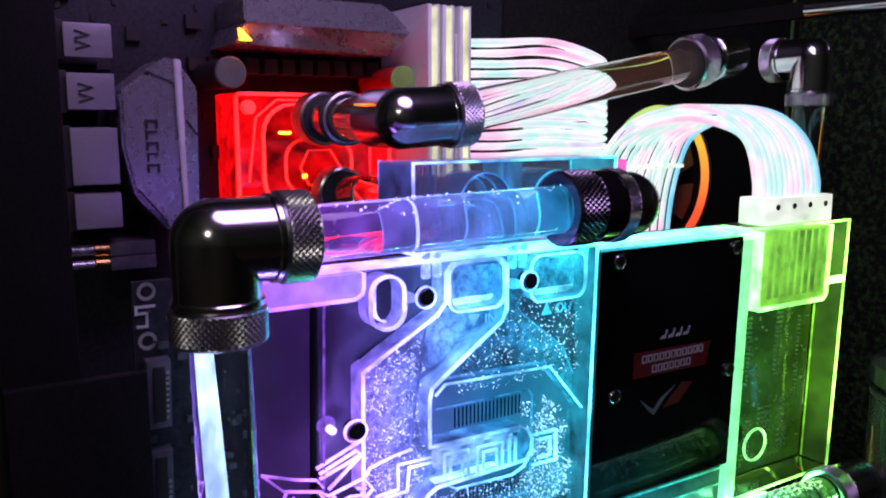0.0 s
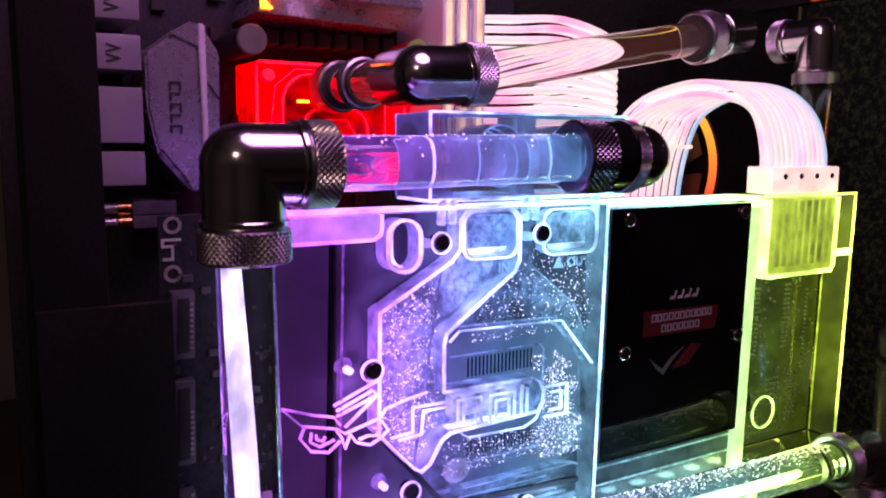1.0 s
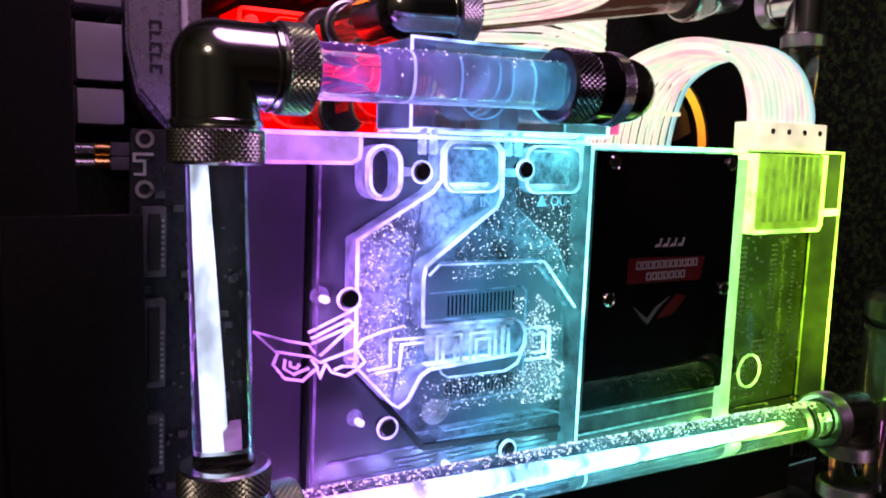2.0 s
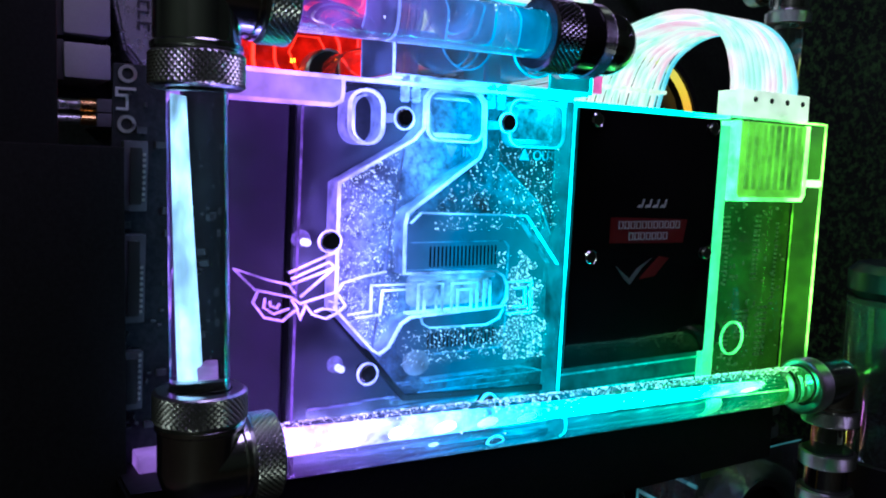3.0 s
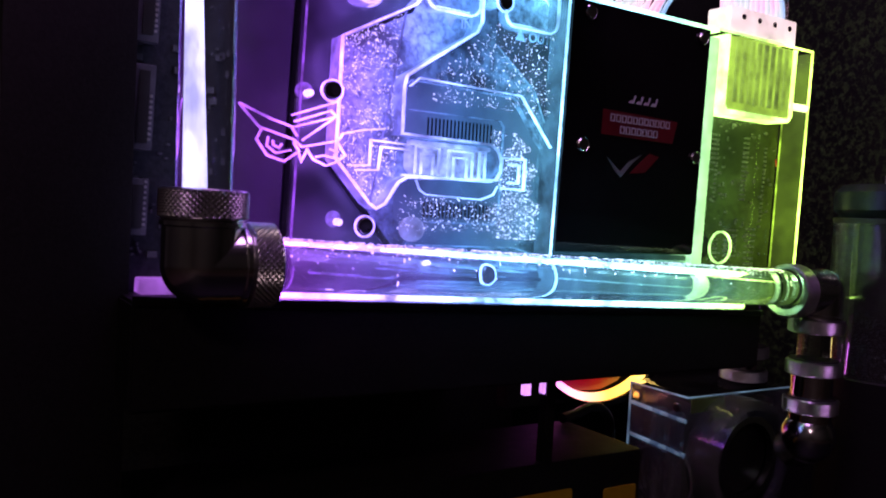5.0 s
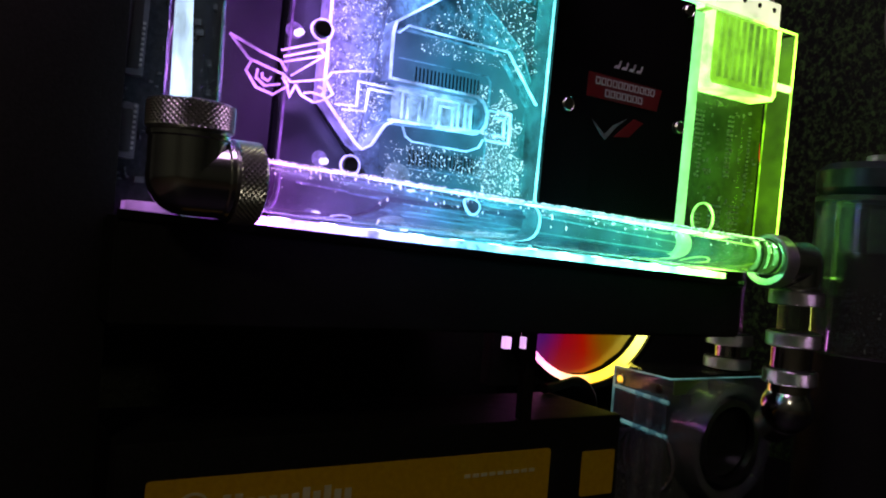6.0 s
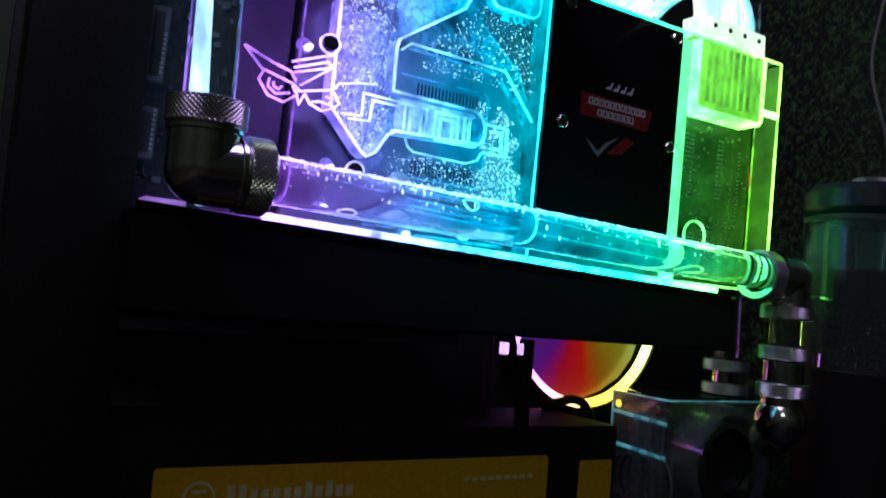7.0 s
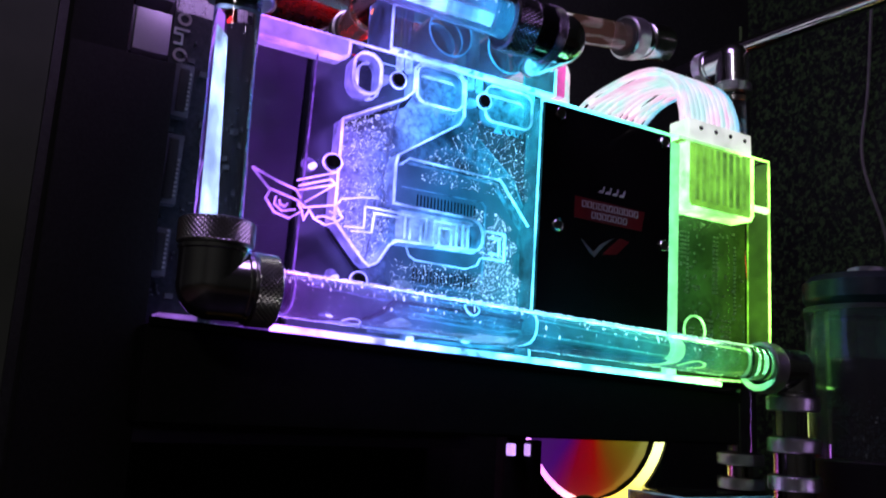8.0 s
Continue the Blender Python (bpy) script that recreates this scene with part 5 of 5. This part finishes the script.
for x, z, m, w in ((0.1060, 0.3800, solid("dull_capacitor_top", (0.16, 0.17, 0.14), (0.24, 0.25, 0.21), 0.4, 0.4), M_RUBBER),
                   (0.1900, 0.3790, solid("green_capacitor", (0.2, 0.45, 0.08), (0.3, 0.55, 0.12), 0.3), solid("red_sleeve", (0.35, 0.02, 0.02), (0.5, 0.03, 0.03), 0.35))):
    k = thing("capacitor", (x, 0.37, z))
    part("can", cyl((x, 0.3470, z), (x, 0.3492, z), 0.0068, 32, 0.0006), m, k)
    part("sleeve", cyl((x, 0.3488, z), (x, 0.3885, z), 0.0065, 32, 0.0004), w, k)
    tagged(k, "round metal-topped capacitor on the motherboard", "capacitor", "capacitors")

cpu = thing("processor_block", (0.15, 0.37, 0.318))
part("body", box(0.1100, 0.1870, 0.3570, 0.3880, 0.3130, 0.3720, 0.0015), M_RED_ACRYLIC, cpu, "red glowing acrylic body")
part("plate", prism(rounded(0.1225, 0.1745, 0.3195, 0.3665, 0.014), 0.3550, 0.3570), M_RED_DEEP, cpu)
part("groove", ribbon(rounded(0.1220, 0.1750, 0.3190, 0.3670, 0.014), 0.0012, 0.3546, 0.3572), glow_plastic("red_groove_glow", 2.0, colour=(1.0, 0.015, 0.008), patchy=0.8, scale=50.0), cpu)
part("groove", ribbon(rounded(0.1320, 0.1650, 0.3260, 0.3510, 0.009), 0.0012, 0.3542, 0.3552), bpy.data.materials["red_groove_glow"], cpu)
part("groove", ribbon([(0.1150, 0.3320), (0.1190, 0.3610), (0.1290, 0.3690), (0.1560, 0.3690)], 0.0007, 0.3556, 0.3572, closed=False), bpy.data.materials["red_groove_glow"], cpu)
part("groove", ribbon([(0.1390, 0.3380), (0.1430, 0.3460), (0.1540, 0.3460), (0.1590, 0.3380), (0.1540, 0.3300), (0.1430, 0.3300)], 0.0006, 0.3540, 0.3552), bpy.data.materials["red_groove_glow"], cpu)
part("rim", ribbon(rounded(0.1105, 0.1865, 0.3135, 0.3715, 0.002), 0.0016, 0.3562, 0.3580), bpy.data.materials["red_groove_glow"], cpu)
for x, z, w, h in ((0.1290, 0.3535, 0.0060, 0.0014), (0.1400, 0.3330, 0.0022, 0.0022)):
    part("hot_spot", box(x, x + w, 0.3542, 0.3556, z, z + h, 0.0004), M_RED_HOT, cpu)
for x, z in ((0.1155, 0.3655), (0.1815, 0.3655), (0.1155, 0.3190), (0.1815, 0.3190)):
    part("bolt", cyl((x, 0.3540, z), (x, 0.3580, z), 0.0032, 20, 0.0005), bpy.data.materials["red_groove_glow"], cpu)
tagged(cpu, "red glowing acrylic water block on the processor", "processor block")


def stick(x):
    t = thing("memory_stick", (x, 0.36, 0.343))
    part("board", box(x - 0.0008, x + 0.0008, 0.3400, 0.3880, 0.3300, 0.4150), M_PCB, t)
    part("heat_spreader", box(x - 0.0034, x - 0.0010, 0.3340, 0.3820, 0.3320, 0.4135, 0.0006), M_WHITE_METAL, t, "white metal heat spreader")
    part("heat_spreader", box(x + 0.0010, x + 0.0034, 0.3340, 0.3820, 0.3320, 0.4135, 0.0006), M_WHITE_METAL, t, "white metal heat spreader")
    part("light_bar", box(x - 0.0008, x + 0.0008, 0.3320, 0.3398, 0.3340, 0.4120, 0.0004), glow_plastic("memory_light_bar", 0.55, colour=(0.95, 1.0, 0.62), patchy=0.8, scale=30.0), t)
    return tagged(t, "white memory stick with a glowing edge bar", "memory", "memory sticks")


for x in (0.1990, 0.2070, 0.2165):
    stick(x)


# ---------- lit cable bundles ----------
def strand(points, r, name, parent, mat):
    """A smooth strand through the points (Catmull-Rom)."""
    p = [Vector(q) for q in points]
    p = [2 * p[0] - p[1]] + p + [2 * p[-1] - p[-2]]
    out = []
    for i in range(1, len(p) - 2):
        for k in range(7):
            t = k / 7
            out.append(0.5 * ((2 * p[i]) + (p[i + 1] - p[i - 1]) * t + (2 * p[i - 1] - 5 * p[i] + 4 * p[i + 1] - p[i + 2]) * t * t + (3 * p[i] - p[i - 1] - 3 * p[i + 1] + p[i + 2]) * t ** 3))
    out.append(p[-2])
    return part(name, sweep(out, r, 8), mat, parent)


rnd = random.Random(21)
main = thing("cable_bundle", (0.26, 0.34, 0.34))
for layer in range(2):
    for i in range(12):
        f = i / 11
        z = 0.3420 + 0.0555 * f
        y = 0.3300 + layer * 0.0050
        j = lambda s: rnd.uniform(-s, s)
        drop = 0.010 * f
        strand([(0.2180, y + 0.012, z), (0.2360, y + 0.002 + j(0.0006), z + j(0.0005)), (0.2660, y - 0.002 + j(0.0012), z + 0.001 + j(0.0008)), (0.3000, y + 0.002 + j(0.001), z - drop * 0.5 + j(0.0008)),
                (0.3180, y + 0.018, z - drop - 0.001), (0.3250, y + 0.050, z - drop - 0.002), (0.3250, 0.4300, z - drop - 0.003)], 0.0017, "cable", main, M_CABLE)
part("plug", box(0.2120, 0.2205, 0.3360, 0.3880, 0.3390, 0.4010, 0.0010), M_PLUG, main, "white connector")
tagged(main, "flat bundle of glowing white cables plugged into the motherboard", "cables", "lit cable bundles")

arch = thing("cable_bundle", (0.33, 0.24, 0.314))
for layer in range(2):
    for i in range(11):
        x = 0.3105 + 0.0385 * i / 10
        g = layer * 0.0048
        j = lambda s: rnd.uniform(-s, s)
        wide = lambda f: 0.3315 + (x - 0.3315) * f
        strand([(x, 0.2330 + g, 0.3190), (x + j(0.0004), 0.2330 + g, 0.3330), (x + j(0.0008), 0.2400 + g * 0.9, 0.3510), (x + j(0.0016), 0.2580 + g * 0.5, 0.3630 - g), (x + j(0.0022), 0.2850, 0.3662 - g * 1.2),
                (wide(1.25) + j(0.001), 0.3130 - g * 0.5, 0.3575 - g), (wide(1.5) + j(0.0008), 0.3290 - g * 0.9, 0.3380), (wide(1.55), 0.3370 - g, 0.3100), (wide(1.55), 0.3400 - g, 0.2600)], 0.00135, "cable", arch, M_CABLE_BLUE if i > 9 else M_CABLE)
part("plug", box(0.3070, 0.3565, 0.2290, 0.2430, 0.3131, 0.3255, 0.0010), M_GLOW_PLUG, arch, "white connector with four dark pins")
for i in range(4):
    x = 0.3160 + i * 0.0116
    part("pin", cyl((x, 0.2286, 0.3212), (x, 0.2294, 0.3212), 0.0013, 16), M_RUBBER, arch)
for y, z, w in ((0.3300, 0.3340, 0.0300), (0.3080, 0.3590, 0.0245)):
    comb = part("comb", box(0.3315 - w, 0.3315 + w, y - 0.0042, y + 0.0042, z - 0.0011, z + 0.0011, 0.0006), M_GLOW_PLUG, arch, "white cable comb")
    for k in range(11):
        x = 0.3315 - w + (k + 0.5) * 2 * w / 11
        part("tooth", cyl((x, y - 0.0046, z - 0.0009), (x, y - 0.0046, z + 0.0009), 0.0017, 12), M_GLOW_PLUG, comb)
tagged(arch, "arched bundle of glowing white cables rising from the graphics card", "cables", "lit cable bundles")

# ---------- small things on the post and the board ----------
s = thing("screw", (0.0216, 0.239, 0.2587))
part("head", cyl((0.0216, 0.2385, 0.2587), (0.0216, 0.2400, 0.2587), 0.0030, 20, 0.0005), M_GOLD, s)
part("slot", box(0.0196, 0.0236, 0.2383, 0.2386, 0.2584, 0.2590), M_RUBBER, s)
tagged(s, "small brass screw in the black corner post", "screw")
p = thing("pin_header", (0.0348, 0.38, 0.2507))
part("housing", box(0.0330, 0.0366, 0.3660, 0.3885, 0.2475, 0.2540, 0.0005), M_PLUG, p)
tagged(p, "small white pin header on the motherboard's edge", "connector")
for z, w in ((0.3070, 0.0030), (0.3010, 0.0024)):
    a = thing("antenna_socket", (0.052, 0.37, z))
    part("barrel", cyl((0.0480, 0.3560, z), (0.0560, 0.3560, z), w, 20, 0.0004), M_GOLD, a)
    part("thread", cyl((0.0390, 0.3560, z), (0.0480, 0.3560, z), w * 0.75, 16), M_SILVER, a)
    part("base", box(0.0540, 0.0720, 0.3520, 0.3885, z - 0.0028, z + 0.0028, 0.0006), M_SOCKET, a)
    tagged(a, "gold-plated antenna socket on the motherboard", "socket", "antenna sockets")

for pts, label in ((((0.600, 0.30, 0.520), (0.604, 0.31, 0.440), (0.600, 0.315, 0.380), (0.606, 0.30, 0.300), (0.600, 0.30, 0.200), (0.600, 0.30, 0.060), (0.600, 0.30, 0.029)), "thin grey wire hanging inside the case's front panel"),
                   (((0.560, 0.40, 0.520), (0.562, 0.405, 0.430), (0.568, 0.41, 0.340), (0.560, 0.41, 0.240), (0.560, 0.41, 0.120), (0.560, 0.41, 0.029)), "thin green wire hanging by the rear tray")):
    w = thing("wire", pts[-1])
    strand(pts, 0.0014, "core", w, solid("wire_sleeve", (0.10, 0.11, 0.09), (0.16, 0.18, 0.14), 0.5) if "grey" in label else solid("green_wire_sleeve", (0.06, 0.14, 0.03), (0.10, 0.2, 0.05), 0.5))
    tagged(w, label, "wire", "loose wires")
loop = thing("power_cable", (0.262, 0.284, 0.116))
strand([(0.2660, 0.2840, 0.1186), (0.2800, 0.2890, 0.1188), (0.2960, 0.2940, 0.1200), (0.3090, 0.2980, 0.1150), (0.3160, 0.3000, 0.1020), (0.3180, 0.3000, 0.0600), (0.3180, 0.3000, 0.0310)], 0.0026, "sleeve", loop, solid("black_cable_sleeve", (0.02, 0.02, 0.02), (0.05, 0.05, 0.05), 0.35, 0.0, 300.0))
tagged(loop, "black sleeved cable looping over the power supply's edge", "cable")
